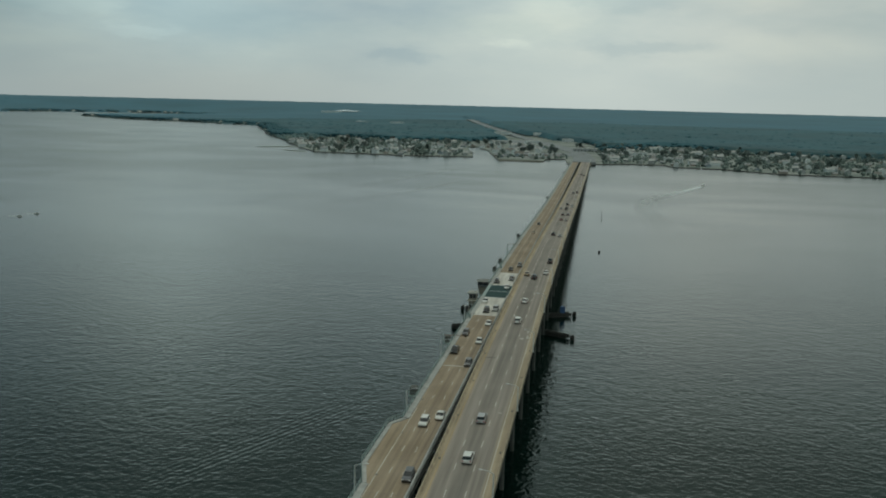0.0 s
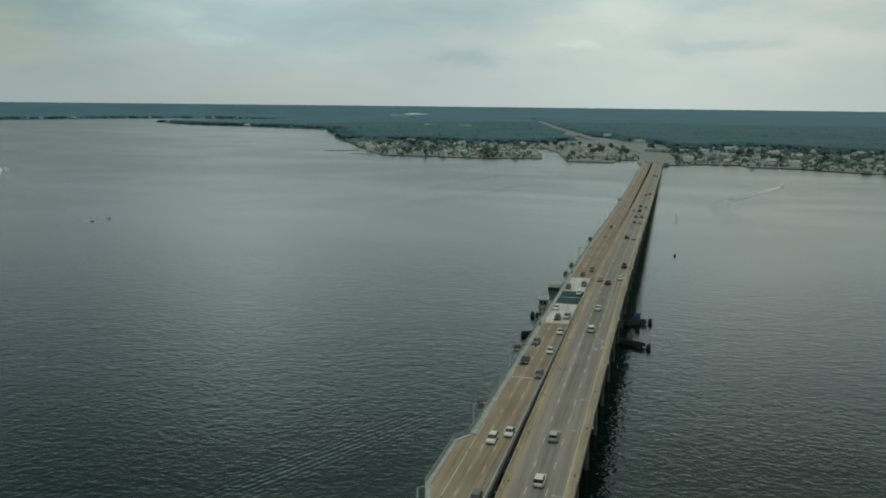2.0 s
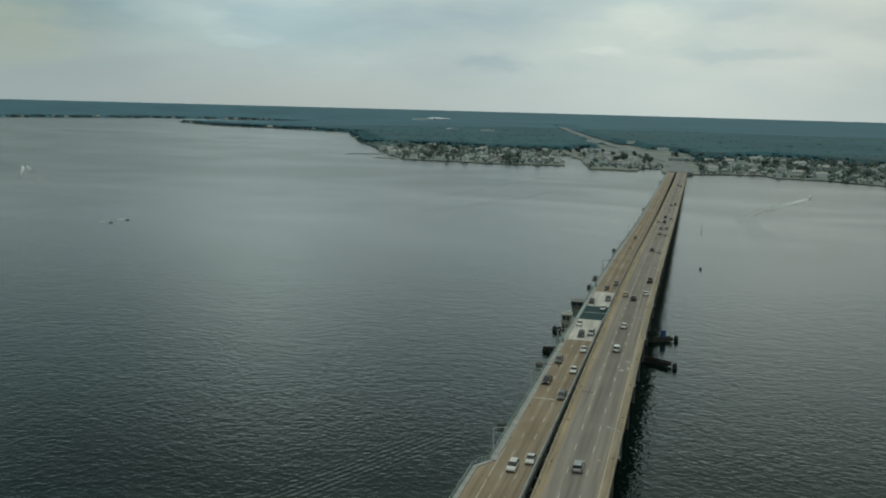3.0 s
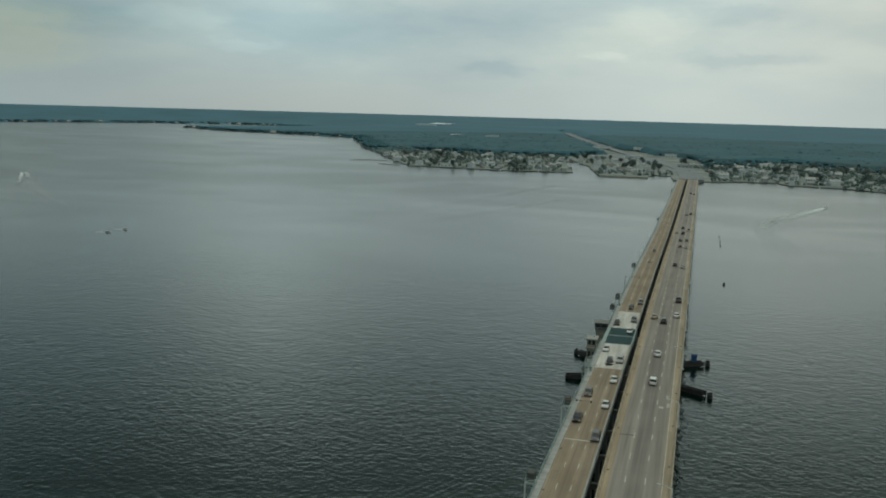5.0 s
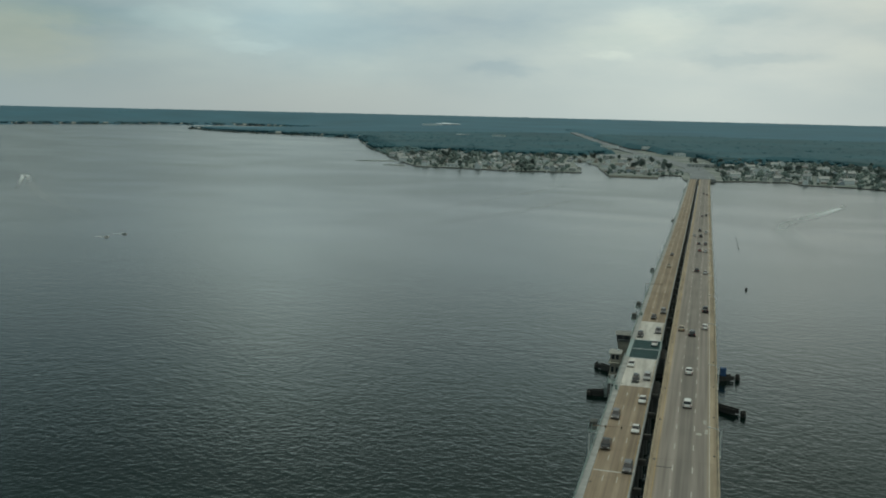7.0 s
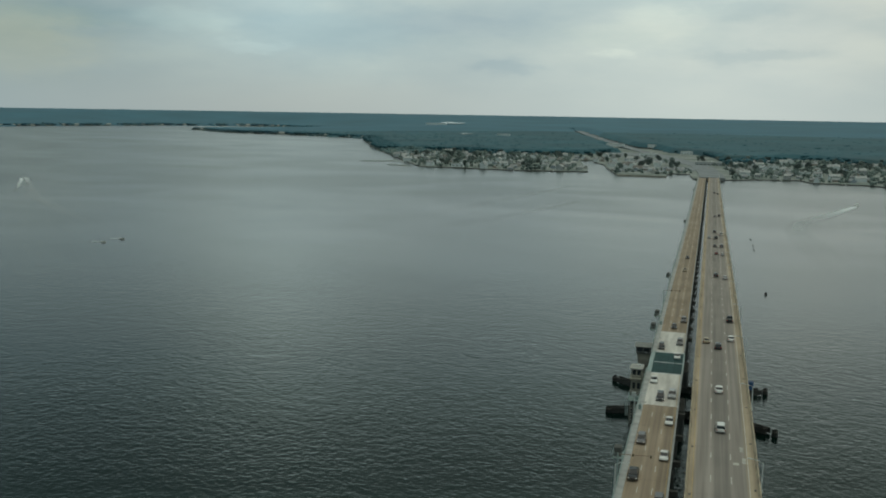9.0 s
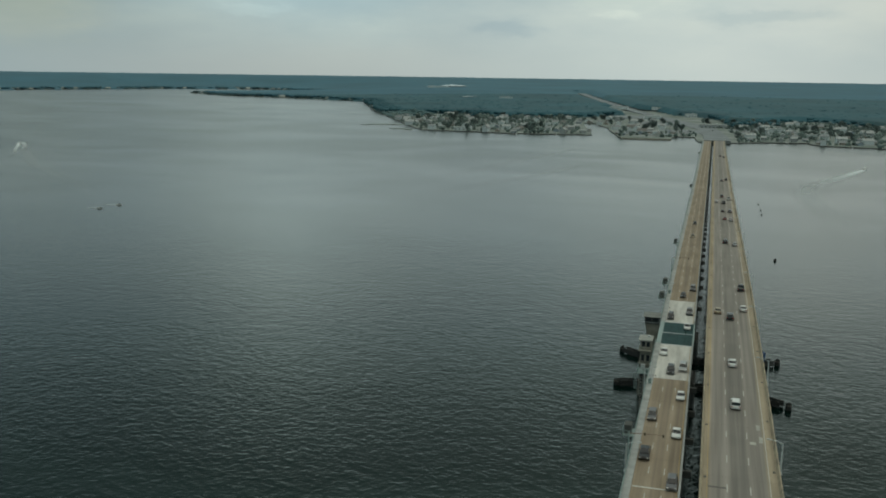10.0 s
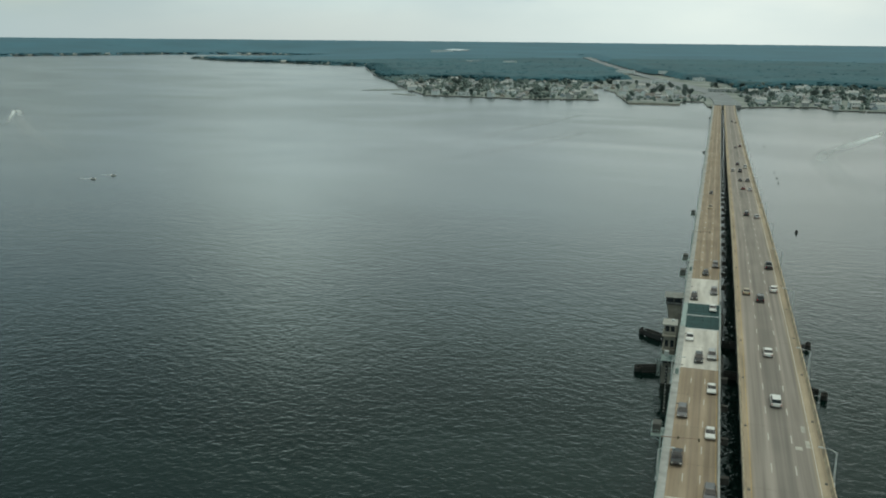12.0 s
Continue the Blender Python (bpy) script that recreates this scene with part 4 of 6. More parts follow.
def operator_tower(x0, x1, y0, y1, label):
    """The operator's tower: pier, two lower storeys with ledges, a glazed cabin under a flat roof, a railed steel platform on the near side."""
    h = thing("operator_tower", pose((x0 + x1) / 2, (y0 + y1) / 2, 0), label, "building", "houses on the bascule piers")
    a, b = (x1 - x0) / 2, (y1 - y0) / 2
    one_box("pier", CONCRETE, h, -a - 0.15, a + 0.15, -b - 0.2, b + 0.2, -2, 4.2, "weathered concrete pier", 0.12)
    one_box("lower_wall", TOWER_WALL, h, -a, a, -b, b, 4.204, 8.6, bevel=0.04)
    one_box("ledge", CONCRETE, h, -a - 0.3, a, -b - 0.35, b + 0.3, 8.604, 8.9, bevel=0.04)
    one_box("upper_wall", TOWER_WALL, h, -a, a, -b + 0.3, b, 8.904, 12.2, bevel=0.04)
    one_box("ledge", CONCRETE, h, -a - 0.45, a, -b - 0.5, b + 0.4, 12.204, 12.5, bevel=0.04)
    one_box("cabin_wall", TOWER_WALL, h, -a + 0.1, a - 0.1, -b + 0.4, b - 0.2, 12.504, 13.3)
    one_box("cabin_glazing", GLASS, h, -a + 0.2, a - 0.2, -b + 0.5, b - 0.3, 13.304, 14.9, "dark band of windows")
    for px, py in ((-a + 0.15, -b + 0.45), (0, -b + 0.45), (a - 0.15, -b + 0.45), (-a + 0.15, 0.1), (-a + 0.15, b - 0.25), (a - 0.15, b - 0.25)):
        one_box("mullion", TOWER_WALL, h, px - 0.14, px + 0.14, py - 0.14, py + 0.14, 13.302, 14.9)
    one_box("roof", PALE_ROOF, h, -a - 0.5, a + 0.3, -b - 0.1, b + 0.3, 14.904, 15.3, "pale flat roof slab", 0.06)
    one_box("roof_vent", PALE_STEEL, h, 0.2, 1.0, 0.3, 1.1, 15.304, 15.8, bevel=0.06)
    for z0, z1, yf in ((9.5, 11.2, -b + 0.3), (5.4, 7.4, -b)):
        for xa in (-a + 0.35, 0.25):
            w = new("window")
            w.parent = h
            one_box("pane", GLASS, w, xa, xa + a - 0.6, yf - 0.05, yf, z0, z1)
            one_box("sill", CONCRETE, w, xa - 0.1, xa + a - 0.5, yf - 0.18, yf, z0 - 0.16, z0 - 0.004)
    # green steel platform and its rails, on brackets
    deck = one_box("platform", TEAL_STEEL, h, -a - 0.2, a + 0.3, -b - 5.2, -b - 0.36, 7.6, 7.75, "pale green steel platform")
    for k in range(5):
        yk = -b - 5.1 + k * 1.15
        bm = bmesh.new()
        rod(bm, (-a - 0.1, yk, 7.75), (-a - 0.1, yk, 8.85), 0.05, sides=6)
        part("rail_post", bm, TEAL_STEEL, deck)
    for z in (8.3, 8.82):
        for p, q in (((-a - 0.1, -b - 5.1), (-a - 0.1, -b - 0.5)), ((-a - 0.1, -b - 5.1), (a + 0.2, -b - 5.1))):
            bm = bmesh.new()
            rod(bm, (*p, z), (*q, z), 0.045, sides=6)
            part("rail", bm, TEAL_STEEL, deck)
    for xk in (-a + 0.2, a - 0.4):
        bm = bmesh.new()
        rod(bm, (xk, -b - 4.9, 7.6), (xk, -b, 4.6), 0.09, sides=6)
        part("bracket", bm, TEAL_STEEL, h)
    one_box("cabinet", PALE_STEEL, h, -0.9, 0.2, -b - 2.2, -b - 1.2, 7.754, 9.1, "pale metal cabinet", 0.04)
    one_box("equipment_box", TEAL_STEEL, h, 0.3, 1.1, -b - 4.3, -b - 3.2, 7.754, 8.7, bevel=0.04)
    # steep stair from the platform down to the fender
    for sx in (-0.35, 0.35):
        bm = bmesh.new()
        rod(bm, (-a - 0.7 + sx, -b - 4.6, 7.7), (-a - 0.7 + sx, -b - 0.4, 1.9), 0.06, sides=6)
        part("stair_stringer", bm, TEAL_STEEL, h)
    for k in range(14):
        t = (k + 0.5) / 14
        yk, zk = -b - 4.6 + 4.2 * t, 7.7 - 5.8 * t
        one_box("stair_tread", TEAL_STEEL, h, -a - 1.05, -a - 0.35, yk - 0.12, yk + 0.12, zk - 0.03, zk + 0.03)
    return h


TOWER_WALL = material("weathered_tower_concrete", (0.30, 0.285, 0.235), 0.9, scale=0.5, fine=5, warm=(0.19, 0.18, 0.15))
PALE_ROOF = material("pale_roof_slab", (0.36, 0.36, 0.33), 0.9, scale=0.6, fine=5)
operator_tower(-14.3, -11.5, -8.2, -3.6, "weathered drawbridge operator's tower with a flat pale roof")
bridge_house(-15.5, -11.3, 25.2, 30.2, 10.8, 13.5, "low dark machinery house beyond the lifting span", 0.12, DARK_CONCRETE)
bm = bmesh.new()
hexa(bm, [(-13.2, 26.2, -2), (-11.24, 26.2, -2), (-11.24, 29.2, -2), (-13.2, 29.2, -2), (-15.3, 25.4, 10.79), (-11.24, 25.4, 10.79), (-11.24, 30.0, 10.79), (-15.3, 30.0, 10.79)])
part("house_pier", bm, TOWER_WALL, left_bridge, "flared concrete pier below the machinery house")


def clearance_gauge(x, yy, label):
    """A tall dark board with pale marks, hung from the deck's edge down to the water."""
    g = thing("clearance_gauge", pose(x, yy, 0), label, "gauge board")
    one_box("board", TIMBER, g, -0.28, 0.28, -0.06, 0.06, 0.6, 12.2)
    for k in range(15):
        one_box("mark", WHITE_PAINT, g, -0.2, 0.02 + 0.14 * (k % 2), -0.075, -0.061, 1.3 + 0.72 * k, 1.58 + 0.72 * k)
    for z in (11.4, 9.6):
        bm = bmesh.new()
        rod(bm, (0, 0.06, z), (LX0 - x + 0.3, 0.06, 11.9), 0.07, sides=6)
        part("bracket", bm, TEAL_STEEL, g)
    return g


clearance_gauge(-12.4, -29.5, "dark clearance gauge board with pale marks beside the deck")

# ---- timber fenders along the channel ----


def fender(line, label, top=1.7):
    f = thing("timber_fender", pose(line[0][0], line[0][1], 0), label, "fender", "fenders along the channel")
    ox, oy = line[0]
    for p, q in zip(line, line[1:]):
        L = math.hypot(q[0] - p[0], q[1] - p[1])
        k = max(2, round(L / 1.5))
        d = Vector((q[0] - p[0], q[1] - p[1])) / L
        s = Vector((-d.y, d.x))
        for i in range(k):
            x, yy = p[0] + (q[0] - p[0]) * i / k - ox, p[1] + (q[1] - p[1]) * i / k - oy
            for off in (-0.75, 0.75):
                bm = bmesh.new()
                rod(bm, (x + s.x * off, yy + s.y * off, -2), (x + s.x * off, yy + s.y * off, top - 0.05 + random.uniform(-0.15, 0.1)), 0.2, 0.17, 8)
                part("pile", bm, TIMBER, f)
        for h in (0.2, 0.72, 1.24):
            for off in (-1.02, 1.02):
                a = Vector((p[0] - ox, p[1] - oy)) + s * off
                b = Vector((q[0] - ox, q[1] - oy)) + s * off
                w = s * 0.12
                bm = bmesh.new()
                hexa(bm, [(a.x - w.x, a.y - w.y, h), (a.x + w.x, a.y + w.y, h), (b.x + w.x, b.y + w.y, h), (b.x - w.x, b.y - w.y, h),
                          (a.x - w.x, a.y - w.y, h + 0.42), (a.x + w.x, a.y + w.y, h + 0.42), (b.x + w.x, b.y + w.y, h + 0.42), (b.x - w.x, b.y - w.y, h + 0.42)])
                bmesh.ops.recalc_face_normals(bm, faces=bm.faces)
                part("wale", bm, TIMBER, f)
        # a narrow walk of planks along one side, cross beams between the rows of piles
        a, b = Vector((p[0] - ox, p[1] - oy)) + s * 0.62, Vector((q[0] - ox, q[1] - oy)) + s * 0.62
        for off in (-0.16, 0.16):
            bm = bmesh.new()
            u, v, w = a + s * off, b + s * off, s * 0.13
            hexa(bm, [(u.x - w.x, u.y - w.y, top), (u.x + w.x, u.y + w.y, top), (v.x + w.x, v.y + w.y, top), (v.x - w.x, v.y - w.y, top),
                      (u.x - w.x, u.y - w.y, top + 0.1), (u.x + w.x, u.y + w.y, top + 0.1), (v.x + w.x, v.y + w.y, top + 0.1), (v.x - w.x, v.y - w.y, top + 0.1)])
            bmesh.ops.recalc_face_normals(bm, faces=bm.faces)
            part("walk_plank", bm, TIMBER, f)
        for i in range(k):
            c = Vector((p[0] + (q[0] - p[0]) * i / k - ox, p[1] + (q[1] - p[1]) * i / k - oy))
            e, g = c - s * 1.1, c + d * (L / k) * (i % 2) + s * 1.1
            bm = bmesh.new()
            rod(bm, (e.x, e.y, top - 0.16), (g.x, g.y, top - 0.16), 0.12, sides=6)
            part("cross_beam", bm, TIMBER, f)
    return f


def dolphin(x, yy, label, piles=7, r=0.75, top=2.9):
    d = thing("mooring_dolphin", pose(x, yy, 0), label, "mooring dolphin", "mooring dolphins in the bay")
    for i in range(piles):
        a = 2 * math.pi * i / max(1, piles - 1)
        px, py = (0, 0) if i == piles - 1 else (r * math.cos(a), r * math.sin(a))
        bm = bmesh.new()
        rod(bm, (px, py, -2), (px * 0.7, py * 0.7, top + random.uniform(-0.3, 0.3)), 0.22, 0.19, 8)
        part("pile", bm, TIMBER, d)
    bm = bmesh.new()
    rod(bm, (0, 0, top * 0.6), (0, 0, top * 0.6 + 0.2), r * 0.82 + 0.22, sides=14)
    part("cable_band", bm, JOINT, d)
    return d


fender([(-19.6, -1.6), (-13.0, 0.6), (2.0, 0.2), (14.0, -1.6), (21.9, -6.4)], "dark creosoted timber fender along the boat channel")
fender([(-21.0, 29.6), (-15.8, 25.4), (2.0, 24.6), (14.0, 26.0), (21.4, 30.4)], "dark timber fender on the far side of the channel")
for x, yy in ((-20.6, -1.5), (-22.0, 30.2), (23.5, -7.3), (23.0, 31.0)):
    dolphin(x, yy, "cluster of dark timber piles at the fender's end", top=1.7 if x < 0 else 1.9)
bin_ = thing("tarpaulin_shelter", pose(18.4, 28.5, 1.8), "blue tarpaulin stack standing on the timber fender", "shelter")
one_box("cover", BLUE_SHEET, bin_, -0.95, 0.95, -0.8, 0.8, 0, 2.5, bevel=0.15)
for yk in (-0.45, 0.45):
    one_box("strap", JOINT, bin_, -0.98, 0.98, yk - 0.05, yk + 0.05, 0.2, 2.52)

# channel markers in a row beside the bridge
for x, yy in ((31.8, 197.5), (32.5, 348.0), (32.7, 369.0), (32.5, 398.0), (32.4, 548.0)):
    dolphin(x, yy, "dark timber marker piles standing in the bay", 4 if yy > 200 else 7, 0.3 if yy > 200 else 0.5, 0.5 if yy > 200 else 0.9)

# ---- traffic ----
PAINTS = {
    "white": material("white_car_paint", (0.72, 0.72, 0.70), 0.3, spread=0.05, bump=0),
    "silver": material("silver_car_paint", (0.42, 0.43, 0.44), 0.3, 0.4, spread=0.05, bump=0),
    "grey": material("grey_car_paint", (0.16, 0.16, 0.17), 0.3, 0.3, spread=0.05, bump=0),
    "black": material("black_car_paint", (0.025, 0.026, 0.03), 0.25, spread=0.05, bump=0),
    "red": material("dark_red_car_paint", (0.16, 0.03, 0.025), 0.3, spread=0.05, bump=0),
    "tan": material("tan_car_paint", (0.40, 0.33, 0.23), 0.3, 0.2, spread=0.05, bump=0),
    "blue": material("dark_blue_car_paint", (0.03, 0.06, 0.10), 0.3, 0.2, spread=0.05, bump=0),
}
# lower body and cabin as side profiles: distance ahead, height
SHAPES = {
    "sedan": ((-2.3, 0.35), (2.3, 0.35), (2.36, 0.62), (2.1, 0.78), (0.95, 0.92), (-1.55, 0.98), (-2.25, 0.92), (-2.36, 0.62)),
    "suv": ((-2.3, 0.42), (2.3, 0.42), (2.36, 0.75), (2.15, 0.98), (1.05, 1.08), (-2.2, 1.12), (-2.34, 1.0), (-2.36, 0.7)),
    "pickup": ((-2.75, 0.5), (2.75, 0.5), (2.8, 0.8), (2.6, 1.05), (1.4, 1.14), (-2.75, 1.12), (-2.8, 0.9)),
}
CABINS = {"sedan": (0.95, 0.25, -1.0, -1.75, 0.93, 1.44), "suv": (1.05, 0.35, -1.95, -2.25, 1.08, 1.74), "pickup": (1.3, 0.7, -0.75, -0.95, 1.12, 1.85)}


def vehicle(kind, paint, m, label, group="traffic on the bridges"):
    """A car heading along +y of its own axes."""
    car = thing({"sedan": "car", "suv": "suv", "pickup": "pickup_truck"}[kind], m, label, "car" if kind != "pickup" else "truck", group)
    w = {"sedan": 0.9, "suv": 0.95, "pickup": 1.0}[kind]
    col = PAINTS[paint]
    bm = bmesh.new()
    prof = SHAPES[kind]
    a = [bm.verts.new((-w * (0.94 if z > 0.85 else 1.0), yy, z)) for yy, z in prof]
    b = [bm.verts.new((w * (0.94 if z > 0.85 else 1.0), yy, z)) for yy, z in prof]
    k = len(prof)
    for i in range(k):
        j = (i + 1) % k
        bm.faces.new((a[i], a[j], b[j], b[i]))
    bm.faces.new(a[::-1]), bm.faces.new(b)
    bmesh.ops.recalc_face_normals(bm, faces=bm.faces)
    bmesh.ops.bevel(bm, geom=list(bm.edges), offset=0.06, segments=2, affect="EDGES")
    part("body", bm, col, car, smooth=False)
    f0, f1, r1, r0, zb, zt = CABINS[kind]
    ww, wt = w * 0.92, w * 0.74
    bm = bmesh.new()
    hexa(bm, [(-ww, r0, zb), (ww, r0, zb), (ww, f0, zb), (-ww, f0, zb), (-wt, r1, zt - 0.05), (wt, r1, zt - 0.05), (wt, f1, zt - 0.05), (-wt, f1, zt - 0.05)])
    part("cabin_glass", bm, GLASS, car, "dark tinted glass")
    bm = bmesh.new()
    hexa(bm, [(-wt - 0.03, r1 - 0.04, zt - 0.05), (wt + 0.03, r1 - 0.04, zt - 0.05), (wt + 0.03, f1 + 0.04, zt - 0.05), (-wt - 0.03, f1 + 0.04, zt - 0.05),
              (-wt + 0.08, r1 + 0.1, zt + 0.04), (wt - 0.08, r1 + 0.1, zt + 0.04), (wt - 0.08, f1 - 0.1, zt + 0.04), (-wt + 0.08, f1 - 0.1, zt + 0.04)])
    part("roof", bm, col, car)
    if kind == "pickup":
        one_box("cargo_bed", JOINT, car, -w + 0.14, w - 0.14, -2.6, -1.0, 1.05, 1.135)
    base = 1.4 if kind != "pickup" else 1.75
    r = 0.33 if kind == "sedan" else 0.37
    for sx in (-1, 1):
        for sy in (-base, base * 1.02):
            bm = bmesh.new()
            rod(bm, (sx * (w - 0.20), sy, r), (sx * (w + 0.015), sy, r), r, sides=14)
            wheel = part("wheel", bm, RUBBER, car)
            bm = bmesh.new()
            rod(bm, (sx * (w + 0.01), sy, r), (sx * (w + 0.03), sy, r), r * 0.6, sides=10)
            part("rim", bm, CHROME, wheel)
        front, rear = prof[2][0], prof[-1][0]
        zf = prof[2][1]
        one_box("headlight", LAMP_WHITE, car, sx * w * 0.72 - 0.2, sx * w * 0.72 + 0.2, front - 0.22, front + 0.02, zf - 0.1, zf + 0.08)
        one_box("taillight", LAMP_RED, car, sx * w * 0.78 - 0.13, sx * w * 0.78 + 0.13, rear - 0.02, rear + 0.15, zf - 0.02, zf + 0.2)
    one_box("windscreen_wiper_cowl", RUBBER, car, -w * 0.7, w * 0.7, f0 - 0.02, f0 + 0.1, zb - 0.02, zb + 0.03)
    return car


COLOUR_WORDS = {"white": "white", "silver": "silver", "grey": "dark grey", "black": "black", "red": "dark red", "tan": "tan", "blue": "dark blue"}
KIND_WORDS = {"sedan": "sedan", "suv": "sport utility car", "pickup": "pickup truck"}


def slope(zf, y):
    return math.degrees(math.atan2(zf(y + 2) - zf(y - 2), 4))


def drive(kind, paint, x, y, left):
    zf = zl if left else zr
    m = pose(x, y, zf(y) + 0.005, -slope(zf, y) if left else slope(zf, y), 0, 180 if left else 0)
    where = "coming over the bascule bridge" if left else "driving away over the fixed bridge"
    vehicle(kind, paint, m, "%s %s %s" % (COLOUR_WORDS[paint], KIND_WORDS[kind], where))


for spec in (("sedan", "black", -5.5, 57.7), ("suv", "grey", -2.7, 68.5), ("suv", "black", -8.1, 27.8), ("suv", "grey", -2.9, 35.1), ("sedan", "white", -3.0, 17.6),
             ("sedan", "white", -8.1, -9.3), ("suv", "black", -5.7, -24.6), ("suv", "silver", -2.9, -21.7), ("sedan", "white", -2.7, -42.8),
             ("suv", "grey", -8.0, -57.1), ("sedan", "white", -2.7, -65.6), ("pickup", "black", -8.1, -77.7), ("suv", "grey", -2.5, -89.8),
             ("sedan", "black", -5.5, 232.0), ("sedan", "tan", -5.5, 185.6), ("suv", "white", -5.4, -138.3), ("sedan", "white", -2.6, -133.2), ("suv", "grey", -2.6, -168.3)):
    drive(*spec, True)
for spec in (("sedan", "tan", 4.9, 13.8), ("suv", "black", 8.1, 7.7), ("sedan", "white", 11.8, 18.5), ("pickup", "black", 11.8, 45.3), ("sedan", "white", 8.1, -34.3),
             ("suv", "white", 8.3, -61.6), ("suv", "black", 8.0, 139.6), ("sedan", "silver", 11.6, 134.2), ("suv", "black", 7.9, 332.3), ("pickup", "white", 11.8, 316.9),
             ("pickup", "black", 8.7, 293.9), ("sedan", "silver", 4.9, 298.3), ("sedan", "black", 7.9, 253.1), ("suv", "grey", 11.4, 252.3), ("sedan", "red", 8.6, 219.1),
             ("sedan", "silver", 11.4, 215.2), ("sedan", "grey", 8.5, 441.5), ("suv", "black", 11.5, 448.1), ("suv", "black", 8.8, 707.2), ("suv", "black", 12.0, 690.6),
             ("suv", "silver", 8.3, -144.7), ("suv", "white", 8.4, -165.5)):
    drive(*spec, False)

# parked cars by the highway
park = random.Random(31)
for i in range(22):
    cx, cy, cw, cd = ((-30, 1200, 60, 70), (-90, 1420, 70, 90), (-95, 1120, 60, 44), (55, 1300, 44, 44))[i % 4]
    paint = park.choice(("white", "white", "silver", "grey", "black", "tan"))
    kind = park.choice(("sedan", "suv", "pickup"))
    vehicle(kind, paint, pose(cx + cw * (park.randrange(6) / 5 - 0.5), cy + cd * (i // 4 / 6 - 0.45), 1.56, 0, 0, park.choice((5, 95, 185))), "%s %s parked on a paved lot" % (COLOUR_WORDS[paint], KIND_WORDS[kind]), "cars parked by the highway")

# ---- the town on the shore ----
WALLS = [material("siding_" + n, c, 0.8, scale=0.5, fine=4, spread=0.12) for n, c in
         (("white", (0.60, 0.65, 0.66)), ("cream", (0.44, 0.45, 0.43)), ("grey", (0.35, 0.38, 0.38)), ("blue_grey", (0.28, 0.34, 0.38)), ("tan", (0.33, 0.30, 0.26)))]
ROOFS = [material("shingle_" + n, c, 0.9, scale=0.5, fine=4) for n, c in (("grey", (0.30, 0.31, 0.31)), ("brown", (0.20, 0.19, 0.175)), ("pale", (0.42, 0.43, 0.42)))]
DOOR = material("painted_door", (0.16, 0.13, 0.11), 0.6)


def house(w, d, h, wall, roof, label, group="houses by the bay"):
    """A gabled house with its ridge along x; its front faces -y."""
    ob = thing("house", pose(0, 0, 0), label, "house", group)
    ridge = h + d * 0.32
    bm = bmesh.new()
    pts = [(-d / 2, 0), (d / 2, 0), (d / 2, h), (0, ridge - 0.1), (-d / 2, h)]
    a = [bm.verts.new((-w / 2, p, z)) for p, z in pts]
    b = [bm.verts.new((w / 2, p, z)) for p, z in pts]
    for i in range(5):
        j = (i + 1) % 5
        bm.faces.new((a[i], a[j], b[j], b[i]))
    bm.faces.new(a[::-1]), bm.faces.new(b)
    bmesh.ops.recalc_face_normals(bm, faces=bm.faces)
    part("wall", bm, wall, ob)
    e = 0.5
    for s in (-1, 1):
        bm = bmesh.new()
        za = h - 0.2
        hexa(bm, [(-w / 2 - e, s * (d / 2 + e), za), (w / 2 + e, s * (d / 2 + e), za), (w / 2 + e, 0, ridge), (-w / 2 - e, 0, ridge),
                  (-w / 2 - e, s * (d / 2 + e), za + 0.25), (w / 2 + e, s * (d / 2 + e), za + 0.25), (w / 2 + e, 0, ridge + 0.25), (-w / 2 - e, 0, ridge + 0.25)])
        bmesh.ops.recalc_face_normals(bm, faces=bm.faces)
        part("roof_slope", bm, roof, ob)
    floors = max(1, int(h / 2.7))
    nwin = max(2, int(w / 3))
    for fl in range(floors):
        for i in range(nwin):
            x = -w / 2 + (i + 0.5) * w / nwin
            z = 0.9 + 2.7 * fl
            if fl == 0 and i == nwin // 2:
                one_box("door", DOOR, ob, x - 0.5, x + 0.5, -d / 2 - 0.05, -d / 2, 0.05, 2.1)
                continue
            one_box("window", GLASS, ob, x - 0.6, x + 0.6, -d / 2 - 0.05, -d / 2, z, z + 1.3)
    if w > 10:
        one_box("chimney", DOOR, ob, w * 0.2, w * 0.2 + 0.9, 0.4, 1.3, ridge - 1.5, ridge + 0.9)
    return ob


def hall(w, d, h, wall, roof, label):
    """A long flat-roofed building with a parapet, doors and a strip of windows towards -y."""
    ob = thing("commercial_building", pose(0, 0, 0), label, "building", "large buildings behind the shore")
    one_box("wall", wall, ob, -w / 2, w / 2, -d / 2, d / 2, 0, h)
    one_box("roof", roof, ob, -w / 2 - 0.4, w / 2 + 0.4, -d / 2 - 0.4, d / 2 + 0.4, h, h + 0.5)
    k = max(3, int(w / 6))
    for i in range(k):
        x = -w / 2 + (i + 0.5) * w / k
        one_box("window", GLASS, ob, x - 1.0, x + 1.0, -d / 2 - 0.06, -d / 2, 1.0, 2.3)
    one_box("roof_unit", PALE_STEEL, ob, w * 0.1, w * 0.1 + 3, -1.5, 1.5, h + 0.5, h + 1.8, bevel=0.1)
    return ob


def ground_z(x, y):
    return float(heights(np.array([(x, y)]))[0])


